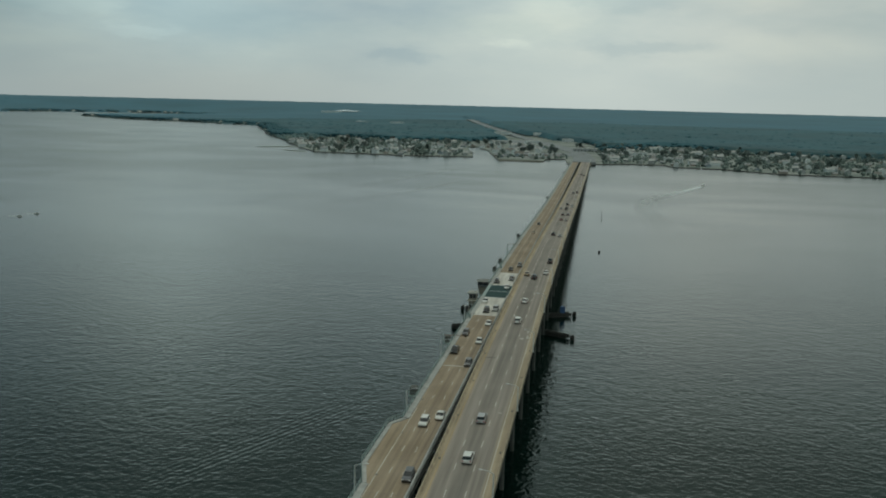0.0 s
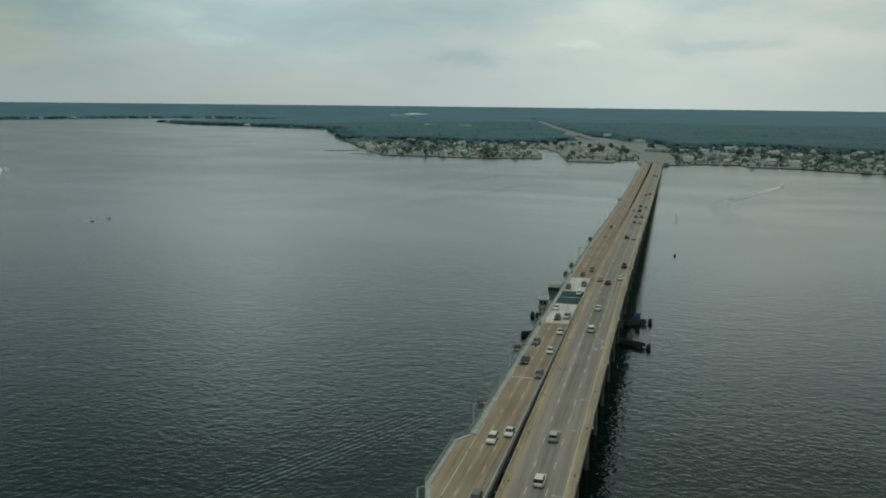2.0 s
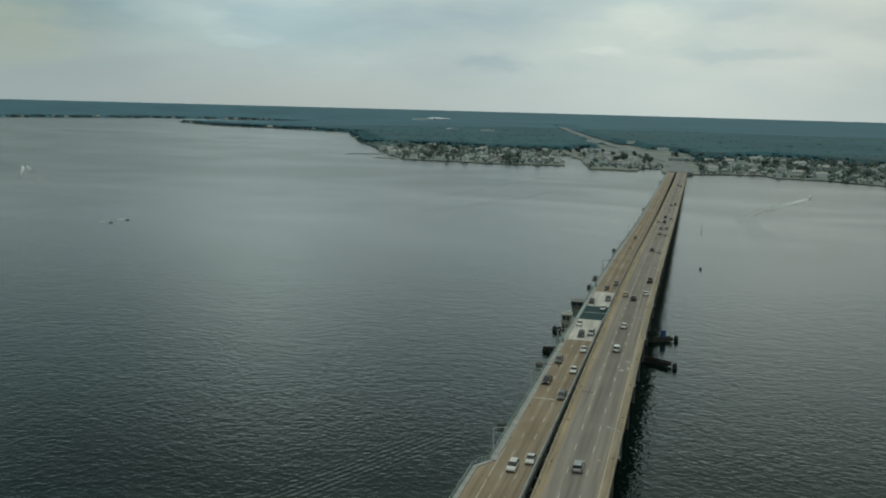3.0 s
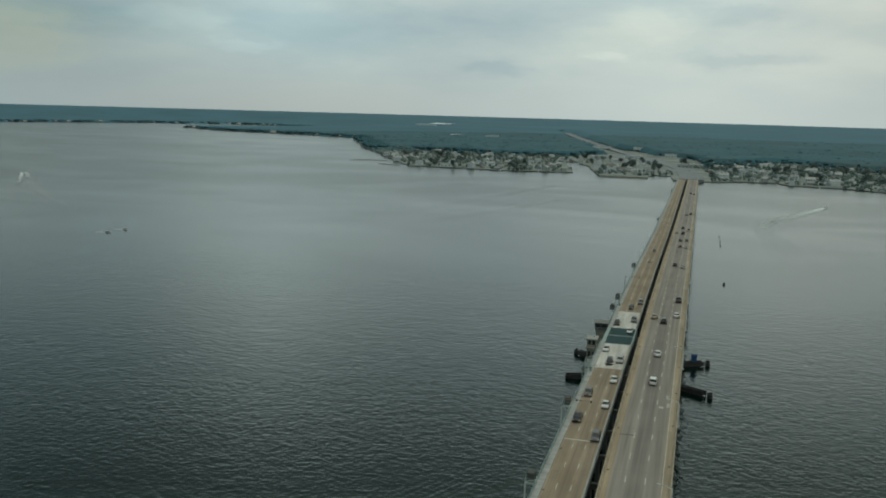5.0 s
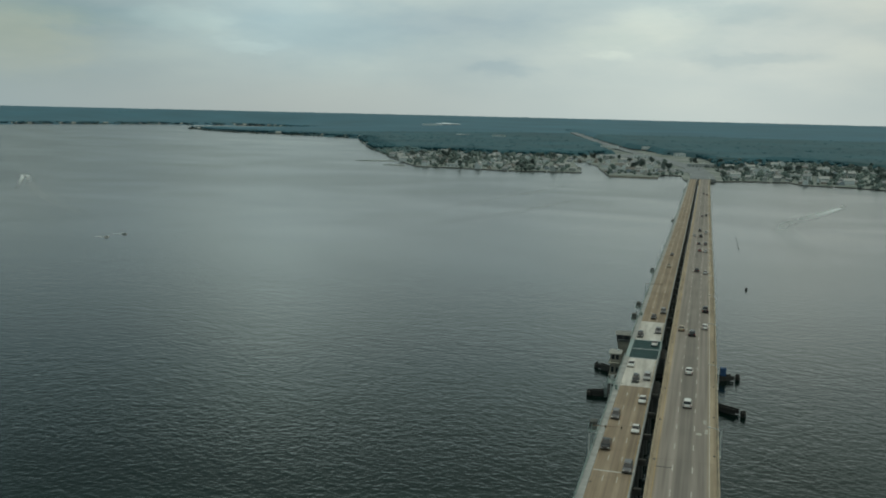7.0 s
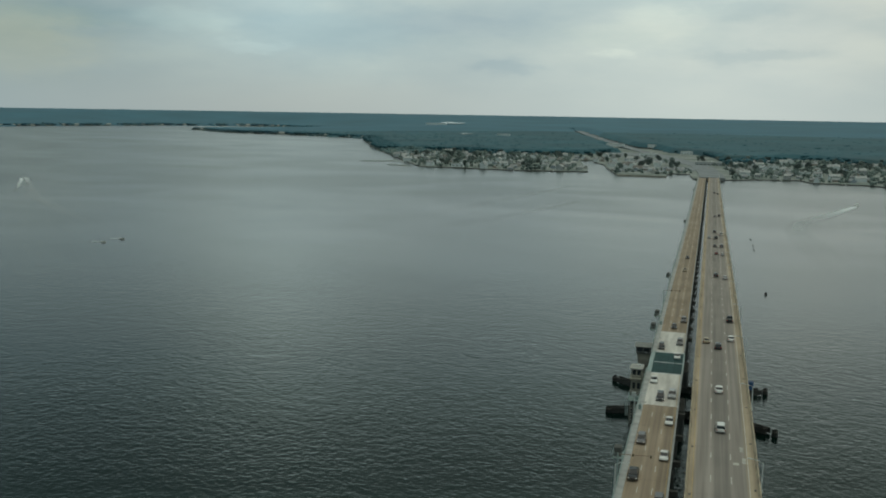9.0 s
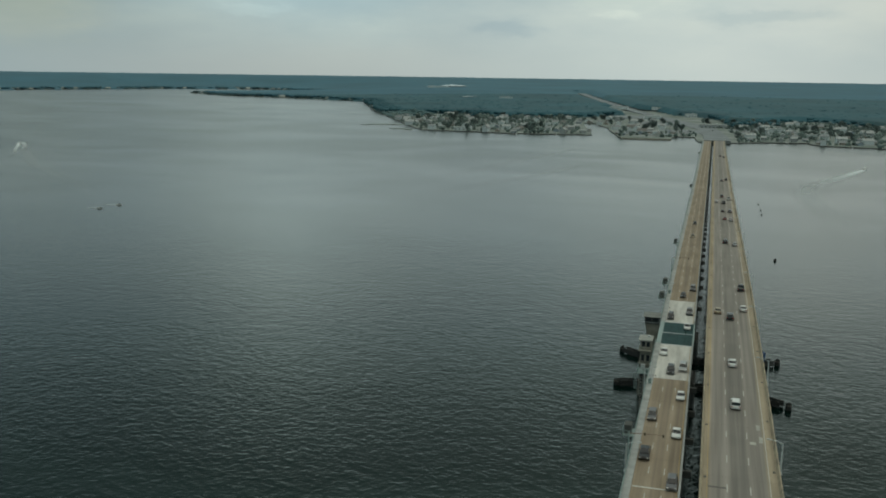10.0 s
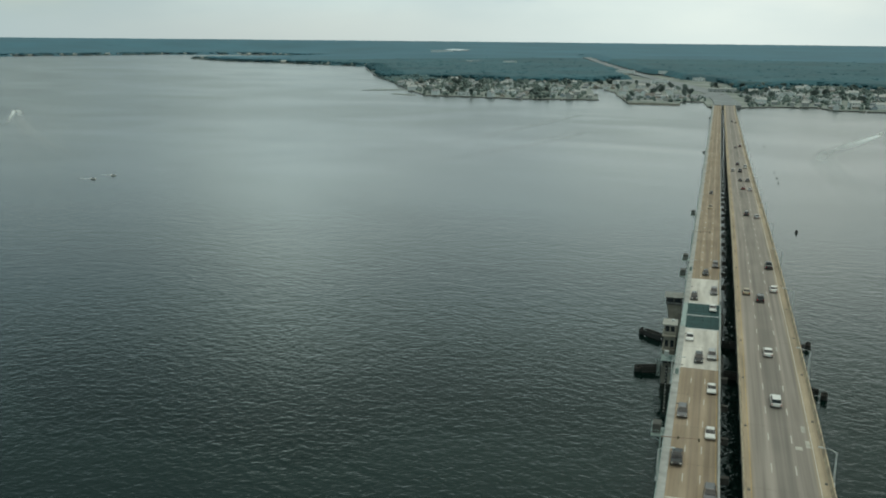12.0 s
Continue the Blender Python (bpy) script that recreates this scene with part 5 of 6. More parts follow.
VARIANTS = [house(11, 8, 5.6, WALLS[0], ROOFS[0], "white two-storey house with a grey gabled roof near the water"),
            house(13, 9, 3.2, WALLS[1], ROOFS[1], "cream bungalow with a brown gabled roof near the water"),
            house(10, 8, 5.8, WALLS[2], ROOFS[2], "grey two-storey house with a pale roof near the water"),
            house(12, 9, 3.4, WALLS[3], ROOFS[0], "blue-grey bungalow with a grey roof near the water"),
            house(14, 9, 5.6, WALLS[0], ROOFS[2], "white house with a pale roof near the water"),
            house(11, 8, 3.2, WALLS[4], ROOFS[0], "tan bungalow with a grey roof near the water")]
rnd = random.Random(7)
HOUSE_SPOTS = []


def far_enough(x, y, gap):
    return all((x - a) ** 2 + (y - b) ** 2 > gap * gap for a, b in HOUSE_SPOTS)


used = [False] * len(VARIANTS)
tries = 0
while len(HOUSE_SPOTS) < 300 and tries < 14000:
    tries += 1
    x = rnd.uniform(-560, 620)
    y = rnd.uniform(880, 1500)
    p = np.array([(x, y)])
    if not on_land(p)[0]:
        continue
    deep = inland_of(p)[0]
    if deep < 8 or deep > 215 + 255 * min(1, max(0, (x - 20) / 160)) or highway_gap(p)[0] < 38 or (deep > 90 and rnd.random() < 0.4) or not far_enough(x, y, 15.5):
        continue
    if -125 < x < -20 and y < 1060:
        continue
    HOUSE_SPOTS.append((x, y))
    k = rnd.randrange(len(VARIANTS))
    m = pose(x, y, ground_z(x, y) - 0.05, 0, 0, rnd.choice((0, 90, 180, 270)) + rnd.uniform(-15, 15)) @ Matrix.Scale(rnd.uniform(0.72, 1.12), 4)
    if used[k]:
        copy_thing(VARIANTS[k], m)
    else:
        VARIANTS[k].matrix_basis, used[k] = m, True

for x, y, w, d, h, wall, roof, turn, label in (
        (-356, 1067, 30, 14, 6, WALLS[0], ROOFS[2], 0, "long white boat shed at the water's edge"),
        (-326, 1127, 22, 12, 8, WALLS[0], ROOFS[2], 10, "white block of flats near the shore"),
        (39, 1097, 34, 15, 6, WALLS[1], ROOFS[2], 0, "long cream building with a pale flat roof by the bridge"),
        (0, 1328, 70, 26, 7, WALLS[2], ROOFS[2], 5, "wide grey commercial building beyond the bridge's end"),
        (-172, 1520, 40, 20, 7, WALLS[2], ROOFS[2], 10, "grey shop building among car parks"),
        (-113, 1580, 52, 24, 8, WALLS[0], ROOFS[2], 5, "white shop building with a pale flat roof"),
        (-217, 1985, 70, 30, 9, WALLS[0], ROOFS[2], 0, "large white store with a pale flat roof"),
        (-121, 1985, 66, 30, 9, WALLS[0], ROOFS[2], 0, "large white store among the trees"),
        (-45, 1722, 40, 22, 8, WALLS[0], ROOFS[2], 0, "pale commercial building among the trees"),
        (96, 1257, 30, 16, 7, WALLS[0], ROOFS[2], -10, "white building among the shore houses"),
        (129, 1135, 36, 14, 6, WALLS[0], ROOFS[2], -5, "long white house near the eastern shore"),
        # two added stand-ins for glimpsed pale ground, made tall to show over the canopy
        (-1021, 3188, 130, 40, 19, WALLS[0], ROOFS[2], 0, "far pale block standing in for open ground in the woods"),
        (-566, 2328, 60, 22, 17, WALLS[0], ROOFS[2], 0, "pale block standing in for open ground"),
        (-768, 2025, 30, 16, 8, WALLS[0], ROOFS[2], 0, "pale building behind the western bay")):
    ob = hall(w * 0.6, d * 0.6, h * 0.75, wall, roof, label)
    ob.matrix_basis = pose(x, y, ground_z(x, y) - 0.05, 0, 0, turn)
    HOUSE_SPOTS.append((x, y))

# far houses strung along the western bank and the headland, too small to pick apart
far_rnd = random.Random(12)
verts, faces = [], []
for p, q in zip(EDGE, EDGE[1:]):
    if p.x > -700 or p.y < 1300:
        continue
    d = q - p
    inward = Vector((-d.y, d.x)).normalized()
    for _ in range(int(d.length / (16 if p.x < -1900 else 26))):
        if far_rnd.random() < 0.65:
            continue
        c = p + d * far_rnd.random() + inward * far_rnd.uniform(2, 16)
        w, dp, hh, turn = far_rnd.uniform(4, 9), far_rnd.uniform(4, 6), far_rnd.uniform(2.5, 5), far_rnd.uniform(0, 6.3)
        ca, sa = math.cos(turn), math.sin(turn)
        k = len(verts)
        for x, y, z in ((-w, -dp, 0), (w, -dp, 0), (w, dp, 0), (-w, dp, 0), (-w, -dp, hh), (w, -dp, hh), (w, dp, hh), (-w, dp, hh), (-w, 0, hh + dp * 0.6), (w, 0, hh + dp * 0.6)):
            verts.append((c.x + x * ca - y * sa, c.y + x * sa + y * ca, 1.1 + z))
        faces += [tuple(k + i for i in f) for f in ((0, 1, 5, 4), (1, 2, 6, 9, 5), (2, 3, 7, 6), (3, 0, 4, 8, 7), (4, 5, 9, 8), (6, 7, 8, 9))]
me = bpy.data.meshes.new("far_houses")
me.from_pydata(verts, [], faces)
me.materials.append(WALLS[1])
tagged(new("far_houses", me), "pale houses along the distant western bank", "houses", kind="stuff")

# highway, its paved surroundings, car parks
bm = bmesh.new()
prev = None
for (a, b), (c, d) in zip(HIGHWAY, HIGHWAY[1:]):
    k = max(2, int(math.hypot(c - a, d - b) / 40))
    for i in range(k + (1 if (c, d) == HIGHWAY[-1] else 0)):
        x, y = a + (c - a) * i / k, b + (d - b) * i / k
        n = Vector((d - b, a - c)).normalized() * (16 if y < 1700 else 12)
        z = ground_z(x, y) + (3.2 * max(0, 1 - (y - 962) / 160)) + 0.5
        pair = [bm.verts.new((x - n.x, y - n.y, z)), bm.verts.new((x + n.x, y + n.y, z))]
        if prev:
            bm.faces.new((prev[0], prev[1], pair[1], pair[0]))
        prev = pair
bmesh.ops.recalc_face_normals(bm, faces=bm.faces)
ext = bmesh.ops.extrude_face_region(bm, geom=list(bm.faces))
bmesh.ops.translate(bm, verts=[v for v in ext["geom"] if isinstance(v, bmesh.types.BMVert)], vec=(0, 0, -4))
bmesh.ops.recalc_face_normals(bm, faces=bm.faces)
tagged(part("road", bm, ASPHALT), "grey dual highway running inland from the bridges", "road", kind="structure")
for x, y, w, d, turn in ((-30, 1200, 80, 90, 5), (-90, 1420, 90, 120, 10), (-95, 1120, 80, 60, 5), (-150, 1650, 90, 130, 15), (55, 1300, 60, 60, 0)):
    bm = bmesh.new()
    box(bm, -w / 2, w / 2, -d / 2, d / 2, -0.4, 0.35)
    ob = part("pavement", bm, ASPHALT)
    ob.matrix_basis = pose(x, y, ground_z(x, y), 0, 0, turn)
    tagged(ob, "grey paved car park beside the highway", "car park", kind="structure")
# abutment and seawall
bm = bmesh.new()
box(bm, -12.5, 17, 958, 1000, -1, 3.3)
tagged(part("abutment", bm, CONCRETE), "concrete abutment where the bridges reach the land", "abutment", kind="structure")
bm = bmesh.new()
prism(bm, [(-117, 0), (-52, 0), (-52, 2.1), (-117, 2.1)], 1004.5, 1006.2)
tagged(part("seawall", bm, CONCRETE), "long pale seawall along the shore", "seawall", kind="structure")

# marsh spit and low islands off the western shore
for x, y, w, d, turn, label in ((-508, 1163, 40, 5, 31, "thin sandy spit off the western shore"), (-448, 1066, 27, 5, -27, "low marshy islet by the shore")):
    bm = bmesh.new()
    bmesh.ops.create_icosphere(bm, subdivisions=4, radius=1)
    for v in bm.verts:
        f = 1 + 0.25 * noise.noise(v.co * 2.3 + Vector((x, 0, 0)))
        v.co = Vector((v.co.x * w * f, v.co.y * d * f, v.co.z * 1.0))
    ob = part("spit", bm, LAND, smooth=True)
    ob.matrix_basis = pose(x, y, 0.1, 0, 0, turn)
    tagged(ob, label, "spit", kind="structure")

# long pale patches in the woods, placed for the camera's view, sky reflection in the colour
POND = material("sky_pale_patch", (0.34, 0.42, 0.43), 0.25, spread=0.1, scale=0.01, fine=0.05, bump=0)
for bearing, r0, r1, half, label in ((15.9, 3560, 3790, 66, "long pale pond in the distant woods"), (14.7, 2700, 2745, 19, "pale clearing in the woods")):
    way = Vector((-math.sin(radians(bearing)), math.cos(radians(bearing))))
    side = Vector((way.y, -way.x))
    bm = bmesh.new()
    ring = []
    for k in range(22):
        a = 2 * math.pi * k / 22
        f = 1 + 0.3 * math.sin(3 * a + bearing) + 0.15 * math.sin(5 * a)
        p = Vector((-2, -240)) + way * ((r0 + r1) / 2 + (r1 - r0) / 2 * math.sin(a) * f) + side * half * math.cos(a) * f
        ring.append(bm.verts.new((p.x, p.y, ground_z(p.x, p.y) + 11.2)))
    bm.faces.new(ring)
    bmesh.ops.triangulate(bm, faces=list(bm.faces))
    bmesh.ops.recalc_face_normals(bm, faces=bm.faces)
    tagged(part("pond", bm, POND), label, "pond", kind="structure")

# ---- trees ----


def leaf_cloud(rng, count, rx, rz, z0, size):
    """Many small leaf clumps in a few lobes: vertices and faces."""
    lobes = [(rng.uniform(-0.5, 0.5) * rx, rng.uniform(-0.5, 0.5) * rx, z0 + rng.uniform(0.25, 0.85) * rz, rng.uniform(0.4, 0.65)) for _ in range(6)]
    verts, faces = [], []
    for _ in range(count):
        lx, ly, lz, k = rng.choice(lobes)
        d = Vector((rng.gauss(0, 1), rng.gauss(0, 1), rng.gauss(0, 1))).normalized() * rng.uniform(0.6, 1.0)
        c = Vector((lx + d.x * rx * k, ly + d.y * rx * k, lz + d.z * rz * 0.5 * k))
        u = Vector((rng.gauss(0, 1), rng.gauss(0, 1), rng.gauss(0, 0.6))).normalized() * size * rng.uniform(0.6, 1.3)
        w = u.orthogonal().normalized() * size * rng.uniform(0.5, 1.1)
        h = u.cross(w).normalized() * size * 0.4
        i = len(verts)
        verts += [c - u, c - w, c + u, c + w, c + h]
        faces += [(i, i + 1, i + 4), (i + 1, i + 2, i + 4), (i + 2, i + 3, i + 4), (i + 3, i, i + 4)]
    return verts, faces


def tree(seed, height, spread, label):
    rng = random.Random(seed)
    ob = thing("tree", pose(0, 0, 0), label, "tree", "trees in the shore town")
    bm = bmesh.new()
    rod(bm, (0, 0, -0.3), (0.1, 0, height * 0.55), 0.28, 0.16)
    for i in range(5):
        a = i * 1.3
        rod(bm, (0.1, 0, height * (0.3 + 0.05 * i)), (math.cos(a) * spread * 0.6, math.sin(a) * spread * 0.6, height * (0.55 + 0.06 * i)), 0.12, 0.05, 5)
    part("trunk", bm, BARK, ob)
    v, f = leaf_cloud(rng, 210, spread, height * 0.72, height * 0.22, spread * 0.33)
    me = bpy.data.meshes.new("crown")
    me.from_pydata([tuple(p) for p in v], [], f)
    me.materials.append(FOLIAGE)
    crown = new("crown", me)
    crown.parent = ob
    return ob


TREES = [tree(1, 9.5, 4.2, "broad green tree between the shore houses"), tree(2, 12, 4.5, "tall green tree behind the shore houses"),
         tree(3, 8, 3.6, "small green tree near the water"), tree(4, 11, 5.2, "wide dark tree between the shore houses")]
used_t = [False] * 4
spots, tries = [], 0
while len(spots) < 200 and tries < 9000:
    tries += 1
    x, y = rnd.uniform(-600, 640), rnd.uniform(890, 1500)
    p = np.array([(x, y)])
    if not on_land(p)[0]:
        continue
    deep = inland_of(p)[0]
    if deep < 9 or deep > 225 + 255 * min(1, max(0, (x - 20) / 160)) or highway_gap(p)[0] < 24 or not far_enough(x, y, 8.5) or (deep < 60 and rnd.random() < 0.5):
        continue
    if -125 < x < -20 and y < 1040:
        continue
    spots.append((x, y))
    k = rnd.randrange(4)
    m = pose(x, y, ground_z(x, y) - 0.05, 0, 0, rnd.uniform(0, 360))
    if used_t[k]:
        copy_thing(TREES[k], m)
    else:
        TREES[k].matrix_basis, used_t[k] = m, True

# the woods: crowns past counting
rs = np.random.RandomState(5)
N = 90000
rr = 1150 * (4960 / 1150) ** (rs.rand(N) ** 0.8)
aa = np.radians(rs.uniform(-64, 38, N))
xy = np.stack([HUB.x + rr * np.sin(aa), HUB.y + rr * np.cos(aa)], 1)
deep = inland_of(xy)
keep = on_land(xy) & (deep > np.where(rr < 1900, 165 + 245 * np.clip((xy[:, 0] - 20) / 160, 0, 1) + 90 * rs.rand(N), 14)) & (highway_gap(xy) > np.where(xy[:, 1] < 1650, 44, 60))
shops = np.hypot((xy[:, 0] + 110) / 130, (xy[:, 1] - 1450) / 330) < 1
keep &= ~shops
for x, y in HOUSE_SPOTS[-14:]:
    keep &= np.hypot(xy[:, 0] - x, (xy[:, 1] - y + 40) * 0.5) > 36
keep &= (deep < 330) | (rs.rand(N) < 0.4)
xy, rr = xy[keep], rr[keep]
base = bmesh.new()
bmesh.ops.create_icosphere(base, subdivisions=1, radius=1)
bv = np.array([v.co[:] for v in base.verts])
bf = np.array([[v.index for v in f.verts] for f in base.faces])
base.free()


def woods(xy, rr, mat, name, label):
    n = len(xy)
    size = (3.2 + 0.0019 * rr) * rs.uniform(0.7, 1.35, n)
    tall = np.minimum(size, 3.2) * rs.uniform(0.7, 1.1, n)
    tall *= np.where(rr > 3000, 0.6, 1.0)
    beside = np.where((highway_gap(xy) < 75) & (xy[:, 1] > 1650), 0.55, 1.0)
    size, tall = size * beside, tall * beside
    jit = rs.uniform(0.7, 1.25, (n, len(bv), 1))
    V = bv[None] * jit * np.stack([size, size, tall], 1)[:, None, :]
    V[:, :, :2] += xy[:, None, :]
    V[:, :, 2] += (heights(xy) + np.where(rr < 1900, rs.uniform(2.6, 6.8, n), rs.uniform(5.2, 6.8, n)) * beside)[:, None]
    F = bf[None] + (np.arange(n) * len(bv))[:, None, None]
    me = bpy.data.meshes.new(name)
    me.from_pydata(V.reshape(-1, 3), [], F.reshape(-1, 3))
    me.polygons.foreach_set("use_smooth", [True] * len(me.polygons))
    me.materials.append(mat)
    tagged(new(name, me), label, "woods", kind="stuff")


# the woods' fringe down to the water
fringe = []
for p, q in zip(EDGE, EDGE[1:]):
    if p.y < 1330 or (-230 < p.x < -180):
        continue
    d = q - p
    inward = Vector((-d.y, d.x)).normalized()
    for i in range(int(d.length / 2.4)):
        back_off = rs.uniform(1, 75)
        c = p + d * rs.rand() + inward * back_off
        fringe.append((c.x, c.y, back_off))
fringe = np.array(fringe)
fringe = fringe[on_land(fringe[:, :2])]
back_off, fringe = fringe[:, 2], fringe[:, :2]
n = len(fringe)
size = rs.uniform(4.0, 7.5, n)
tall = rs.uniform(1.3, 2.4, n)
V = bv[None] * rs.uniform(0.75, 1.2, (n, len(bv), 1)) * np.stack([size, size, tall], 1)[:, None, :]
V[:, :, :2] += fringe[:, None, :]
V[:, :, 2] += (heights(fringe) + 0.5 + back_off * 0.085 + rs.uniform(0, 1.0, n))[:, None]
me = bpy.data.meshes.new("shore_woods")
me.from_pydata(V.reshape(-1, 3), [], (bf[None] + (np.arange(n) * len(bv))[:, None, None]).reshape(-1, 3))
me.polygons.foreach_set("use_smooth", [True] * len(me.polygons))
me.materials.append(PALE_FRINGE)
tagged(new("shore_woods", me), "low pines along the far water's edge, colour lightened against shade", "woods", kind="stuff")

# bushes and small trees between the houses
# bush colour raised for haze, as with the tree leaves
HEDGE = material("hazed_garden_bushes", (0.13, 0.175, 0.16), 0.8, spread=0.35, scale=0.03, fine=0.3, bump=0)
bush = np.stack([rs.uniform(-600, 660, 16000), rs.uniform(885, 1560, 16000)], 1)
inward = inland_of(bush)
bush = bush[on_land(bush) & (inward > 7) & (inward < 250 + 250 * np.clip((bush[:, 0] - 20) / 160, 0, 1)) & (highway_gap(bush) > 26) & ~((np.abs(bush[:, 0] + 72) < 55) & (bush[:, 1] < 1045)) & ~(np.hypot((bush[:, 0] + 110) / 130, (bush[:, 1] - 1450) / 330) < 1)]
clear_of = np.full(len(bush), 1e9)
for x, y in HOUSE_SPOTS:
    clear_of = np.minimum(clear_of, (bush[:, 0] - x) ** 2 + ((bush[:, 1] - y + 4) * 0.8) ** 2)
bush = bush[clear_of > 7.5 ** 2][:2800]
n = len(bush)
size, tall = rs.uniform(1.4, 3.4, n), rs.uniform(1.2, 3.6, n)
V = bv[None] * rs.uniform(0.65, 1.3, (n, len(bv), 1)) * np.stack([size, size, tall], 1)[:, None, :]
V[:, :, :2] += bush[:, None, :]
V[:, :, 2] += (1.2 + tall * 0.7)[:, None]
me = bpy.data.meshes.new("bushes")
me.from_pydata(V.reshape(-1, 3), [], (bf[None] + (np.arange(n) * len(bv))[:, None, None]).reshape(-1, 3))
me.materials.append(HEDGE)
tagged(new("bushes", me), "dull green bushes and small trees between the shore houses", "bushes", kind="stuff")

# woods split by distance, each band in its haze-tinted colour
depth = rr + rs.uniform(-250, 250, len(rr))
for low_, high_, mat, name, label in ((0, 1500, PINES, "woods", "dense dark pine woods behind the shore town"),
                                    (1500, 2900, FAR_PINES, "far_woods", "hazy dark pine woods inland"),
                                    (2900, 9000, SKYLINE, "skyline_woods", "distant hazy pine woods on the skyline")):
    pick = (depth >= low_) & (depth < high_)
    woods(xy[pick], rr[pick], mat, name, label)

# ---- boats and their wakes ----


def foam_surface(name="churned_foam", most=1.0):
    m = bpy.data.materials.new(name)
    m.use_nodes = True
    n, l = m.node_tree.nodes, m.node_tree.links
    b, o = n["Principled BSDF"], n["Material Output"]
    b.inputs["Base Color"].default_value, b.inputs["Roughness"].default_value = (0.71, 0.76, 0.77, 1), 0.8
    uv, cutx = n.new("ShaderNodeUVMap"), n.new("ShaderNodeSeparateXYZ")
    l.new(uv.outputs[0], cutx.inputs[0])

    def mth(op, a, k=None):
        q = n.new("ShaderNodeMath")
        q.operation = op
        l.new(a, q.inputs[0])
        if k is not None:
            if isinstance(k, (int, float)):
                q.inputs[1].default_value = k
            else:
                l.new(k, q.inputs[1])
        return q.outputs[0]

    across = mth("ABSOLUTE", mth("SUBTRACT", cutx.outputs[0], 0.5))
    edge = n.new("ShaderNodeMapRange")
    edge.inputs["From Min"].default_value, edge.inputs["From Max"].default_value = 0.5, 0.15
    l.new(across, edge.inputs[0])
    tail = n.new("ShaderNodeMapRange")
    tail.inputs["From Min"].default_value, tail.inputs["From Max"].default_value = 1.0, 0.1
    l.new(cutx.outputs[1], tail.inputs[0])
    tc, ns = n.new("ShaderNodeTexCoord"), n.new("ShaderNodeTexNoise")
    ns.inputs["Scale"].default_value, ns.inputs["Detail"].default_value = 0.25, 5
    l.new(tc.outputs["Object"], ns.inputs["Vector"])
    grain = n.new("ShaderNodeMapRange")
    grain.inputs["From Min"].default_value, grain.inputs["From Max"].default_value = 0.05, 0.32
    l.new(ns.outputs["Fac"], grain.inputs[0])
    a = mth("MULTIPLY", mth("MULTIPLY", mth("MULTIPLY", edge.outputs[0], tail.outputs[0]), grain.outputs[0]), most)
    clear, mix = n.new("ShaderNodeBsdfTransparent"), n.new("ShaderNodeMixShader")
    l.new(a, mix.inputs[0]), l.new(clear.outputs[0], mix.inputs[1]), l.new(b.outputs[0], mix.inputs[2])
    l.new(mix.outputs[0], o.inputs["Surface"])
    return m


FOAM = foam_surface()
OLD_FOAM = foam_surface("spent_foam", 0.42)
FAINT_FOAM = foam_surface("last_traces_of_foam", 0.2)


def wake(pts, w0, w1, label, mat=None):
    """A foam trail along plan points, widening from w0 to w1."""
    bm = bmesh.new()
    uvl = bm.loops.layers.uv.new("UVMap")
    k = len(pts)
    rows = []
    for i, (x, y) in enumerate(pts):
        a, b = pts[max(0, i - 1)], pts[min(k - 1, i + 1)]
        d = Vector((b[0] - a[0], b[1] - a[1])).normalized()
        s = Vector((-d.y, d.x)) * (w0 + (w1 - w0) * i / (k - 1)) / 2
        rows.append((bm.verts.new((x - s.x, y - s.y, 0.12)), bm.verts.new((x + s.x, y + s.y, 0.12)), i / (k - 1)))
    for (a, b, t), (c, d, u) in zip(rows, rows[1:]):
        f = bm.faces.new((a, b, d, c))
        for lp, q in zip(f.loops, ((0, t), (1, t), (1, u), (0, u))):
            lp[uvl].uv = q
    return tagged(part("wake", bm, mat or FOAM), label, "wake", kind="stuff")


def bend(a, b, c, k=14):
    """A curve from a past b to c."""
    out_ = []
    for i in range(k + 1):
        t = i / k
        out_.append(tuple((1 - t) ** 2 * p + 2 * t * (1 - t) * q + t * t * r for p, q, r in zip(a, b, c)))
    return out_


def motor_boat(m, length, label):
    b = thing("motor_boat", m, label, "boat", "boats on the bay")
    bm = bmesh.new()
    L, w = length / 2, length * 0.17
    hexa(bm, [(-w * 0.6, -L, -0.2), (w * 0.6, -L, -0.2), (w * 0.25, L * 0.75, -0.1), (-w * 0.25, L * 0.75, -0.1),
              (-w, -L, 0.9), (w, -L, 0.9), (w * 0.3, L, 1.2), (-w * 0.3, L, 1.2)])
    bmesh.ops.bevel(bm, geom=list(bm.edges), offset=0.06, segments=1, affect="EDGES")
    part("hull", bm, PAINTS["white"], b)
    one_box("cabin", PAINTS["white"], b, -w * 0.6, w * 0.6, -L * 0.3, L * 0.35, 0.85, 1.9, bevel=0.1)
    one_box("windscreen", GLASS, b, -w * 0.62, w * 0.62, L * 0.1, L * 0.37, 1.3, 1.8)
    one_box("engine", JOINT, b, -0.3, 0.3, -L - 0.5, -L + 0.1, 0.2, 1.2)
    return b


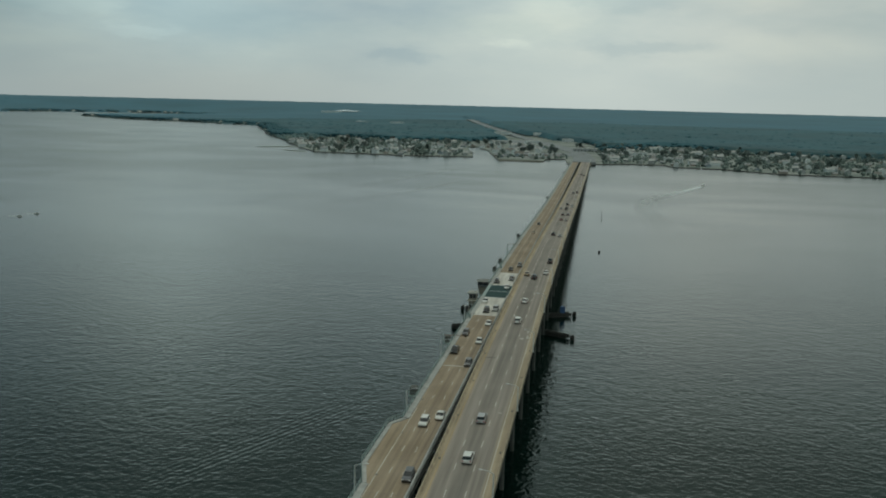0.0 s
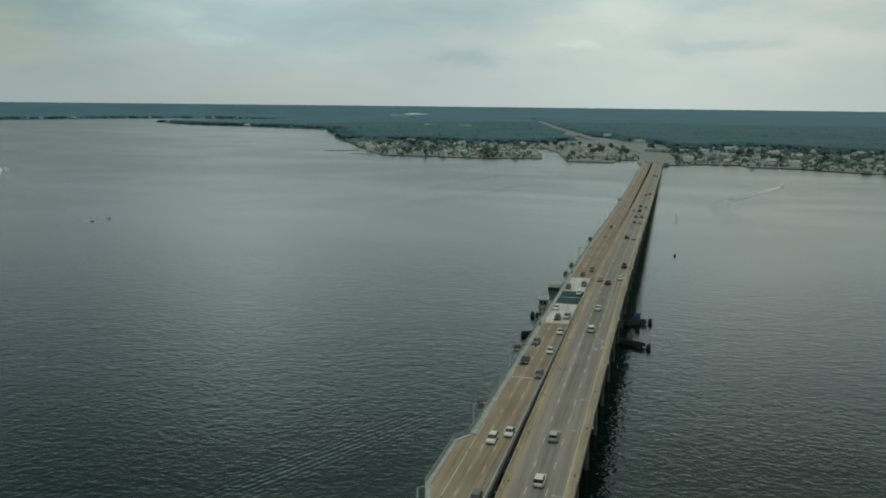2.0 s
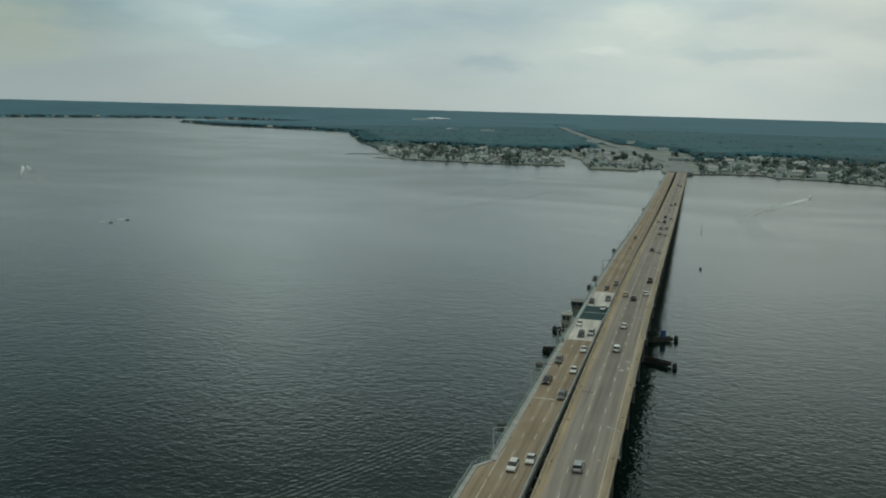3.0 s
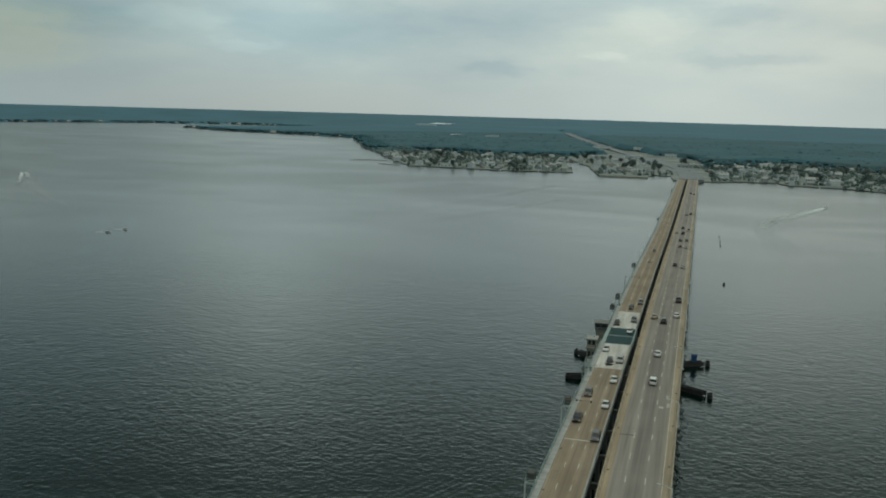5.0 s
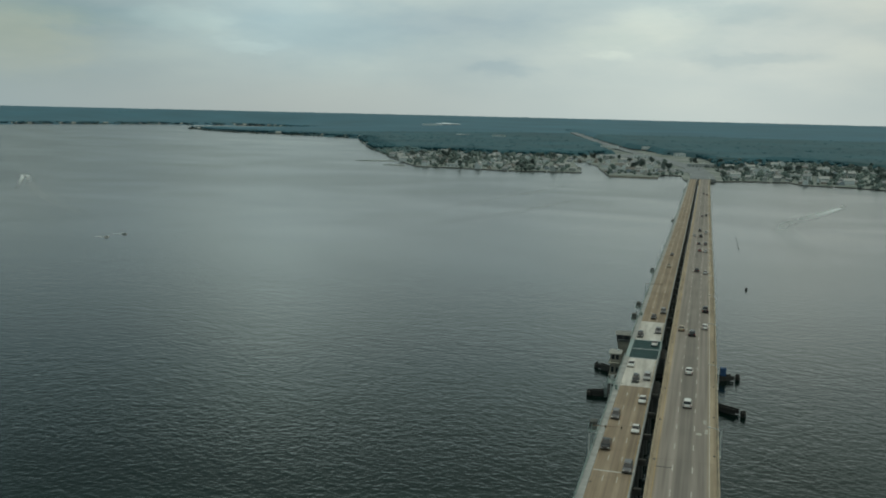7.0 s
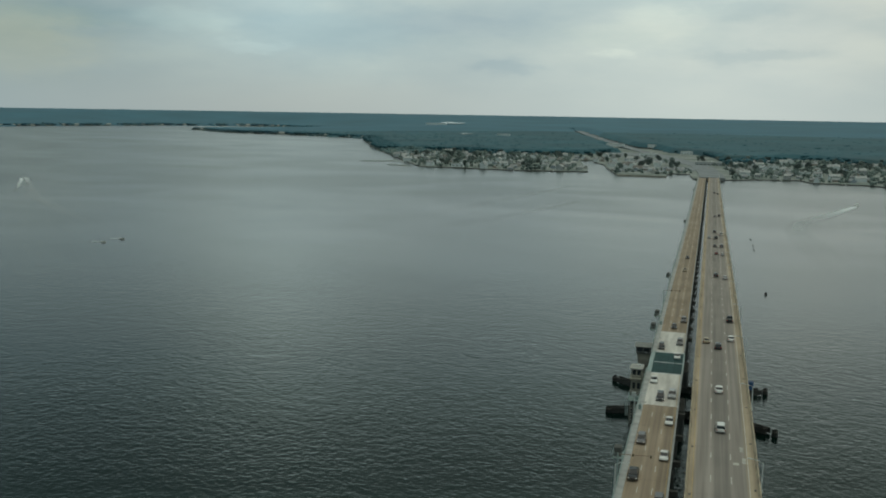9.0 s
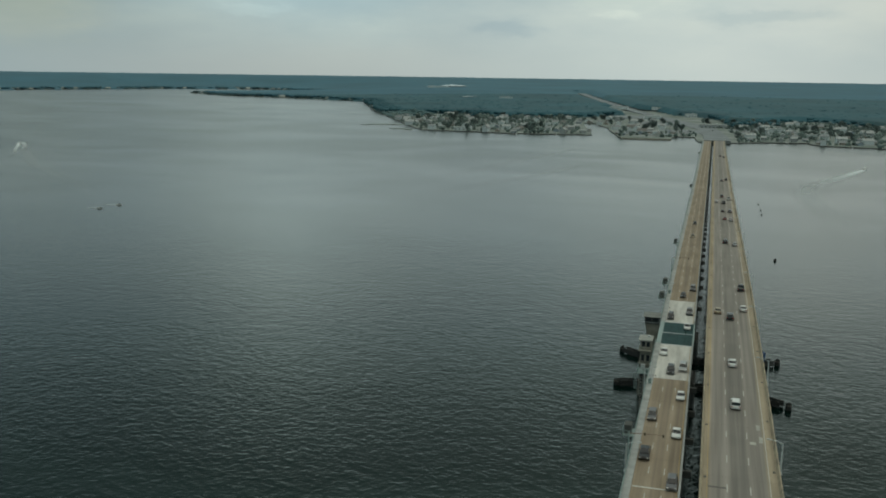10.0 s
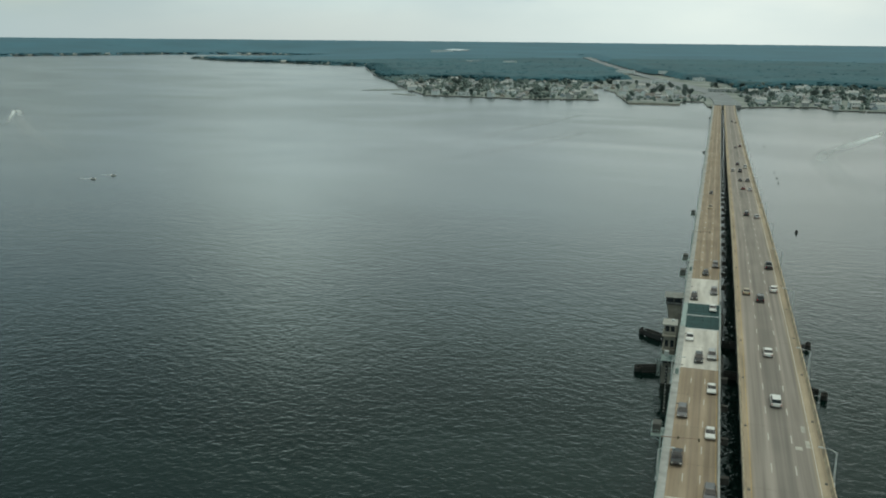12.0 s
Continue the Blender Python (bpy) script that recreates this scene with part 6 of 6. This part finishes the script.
motor_boat(pose(139, 690, 0.05, 0, 0, -22), 10, "white motor boat speeding across the bay")
wake(bend((137, 685), (104, 592), (70, 505)), 9, 26, "white foam wake behind a motor boat")
wake(bend((82, 540), (62, 490), (70, 405)) + bend((70, 405), (75, 340), (74, 262), 8)[1:], 13, 30, "faint old wake curving across the bay", OLD_FOAM)
for x, y in ((-352, 224), (-350, 240)):
    ski = thing("water_scooter", pose(x, y, 0.05, 0, 0, 100), "small white water scooter on the open bay", "water scooter", "boats on the bay")
    bm = bmesh.new()
    hexa(bm, [(-0.4, -1.6, -0.15), (0.4, -1.6, -0.15), (0.15, 1.3, -0.1), (-0.15, 1.3, -0.1), (-0.6, -1.7, 0.45), (0.6, -1.7, 0.45), (0.2, 1.7, 0.6), (-0.2, 1.7, 0.6)])
    bmesh.ops.bevel(bm, geom=list(bm.edges), offset=0.05, segments=1, affect="EDGES")
    part("hull", bm, PAINTS["white"], ski)
    one_box("seat", RUBBER, ski, -0.22, 0.22, -1.2, 0.1, 0.44, 0.78, bevel=0.06)
    one_box("steering_head", PAINTS["white"], ski, -0.3, 0.3, 0.1, 0.6, 0.44, 0.95, bevel=0.08)
    wake(bend((x - 1, y), (x - 6, y - 1), (x - 11, y - 1), 5), 2.5, 4, "white foam behind a water scooter")
# a scooter's tight turn: out along one leg, round, and back along the other
wake(bend((-742, 612), (-752, 628), (-722, 596), 8) + bend((-722, 596), (-690, 560), (-650, 508), 8)[1:], 7, 11, "curling foam wake on the open bay")
wake(bend((-741, 610), (-712, 575), (-690, 546), 6) + bend((-690, 546), (-655, 505), (-625, 462), 8)[1:], 6, 5, "outer foam leg of a curling wake")
wake(bend((-690, 560), (-640, 500), (-565, 425), 10) + bend((-565, 425), (-480, 350), (-373, 268), 8)[1:], 12, 18, "long faint wake trailing across the open bay", FAINT_FOAM)
wake(bend((-150, 800), (-182, 640), (-215, 440)), 10, 30, "faint old wake lying on the bay", FAINT_FOAM)
wake(bend((-118, 620), (-135, 510), (-190, 370)), 10, 28, "faint old wake lying on the bay", FAINT_FOAM)

# ---- docks and moored boats along the shore ----


def dock(x, y, length, turn, label):
    d = thing("dock", pose(x, y, 0, 0, 0, turn), label, "dock", "docks along the shore")
    for i in range(max(2, int(length / 4))):
        y0 = -length + 4 * i
        one_box("deck_board", DOCK_WOOD, d, -0.9, 0.9, y0 + 0.03, y0 + 3.97, 1.0, 1.15)
    for i in range(max(2, int(length / 4)) + 1):
        for sx in (-0.85, 0.85):
            bm = bmesh.new()
            rod(bm, (sx, -length + 4 * i, -1.5), (sx, -length + 4 * i, 1.9), 0.16, 0.14, 6)
            part("pile", bm, TIMBER, d)
    return d


DOCK_WOOD = material("weathered_dock_boards", (0.26, 0.25, 0.22), 0.9, scale=0.6, fine=5, each=0.15)
for i in range(6, len(EDGE) - 6, 1):
    p = EDGE[i]
    if p.y > 1100 or abs(p.x) > 600 or -60 < p.x < 30 or (-210 < p.x < -112):
        continue
    if rnd.random() < 0.62:
        continue
    way = EDGE[i + 1] - EDGE[i - 1]
    turn = math.degrees(math.atan2(way.y, way.x))
    n = rnd.choice((8, 12, 16))
    dock(p.x, p.y + 1.5, n, turn, "weathered wooden dock at the shore")
    if rnd.random() < 0.75:
        side = Vector((way.x, way.y)).normalized()
        out_way = Vector((side.y, -side.x))
        q = p + side * 3.0 + out_way * (n * 0.5)
        motor_boat(pose(q.x, q.y, 0.05, 0, 0, turn + 180), rnd.choice((6, 7, 9)), "white motor boat moored at a shore dock")
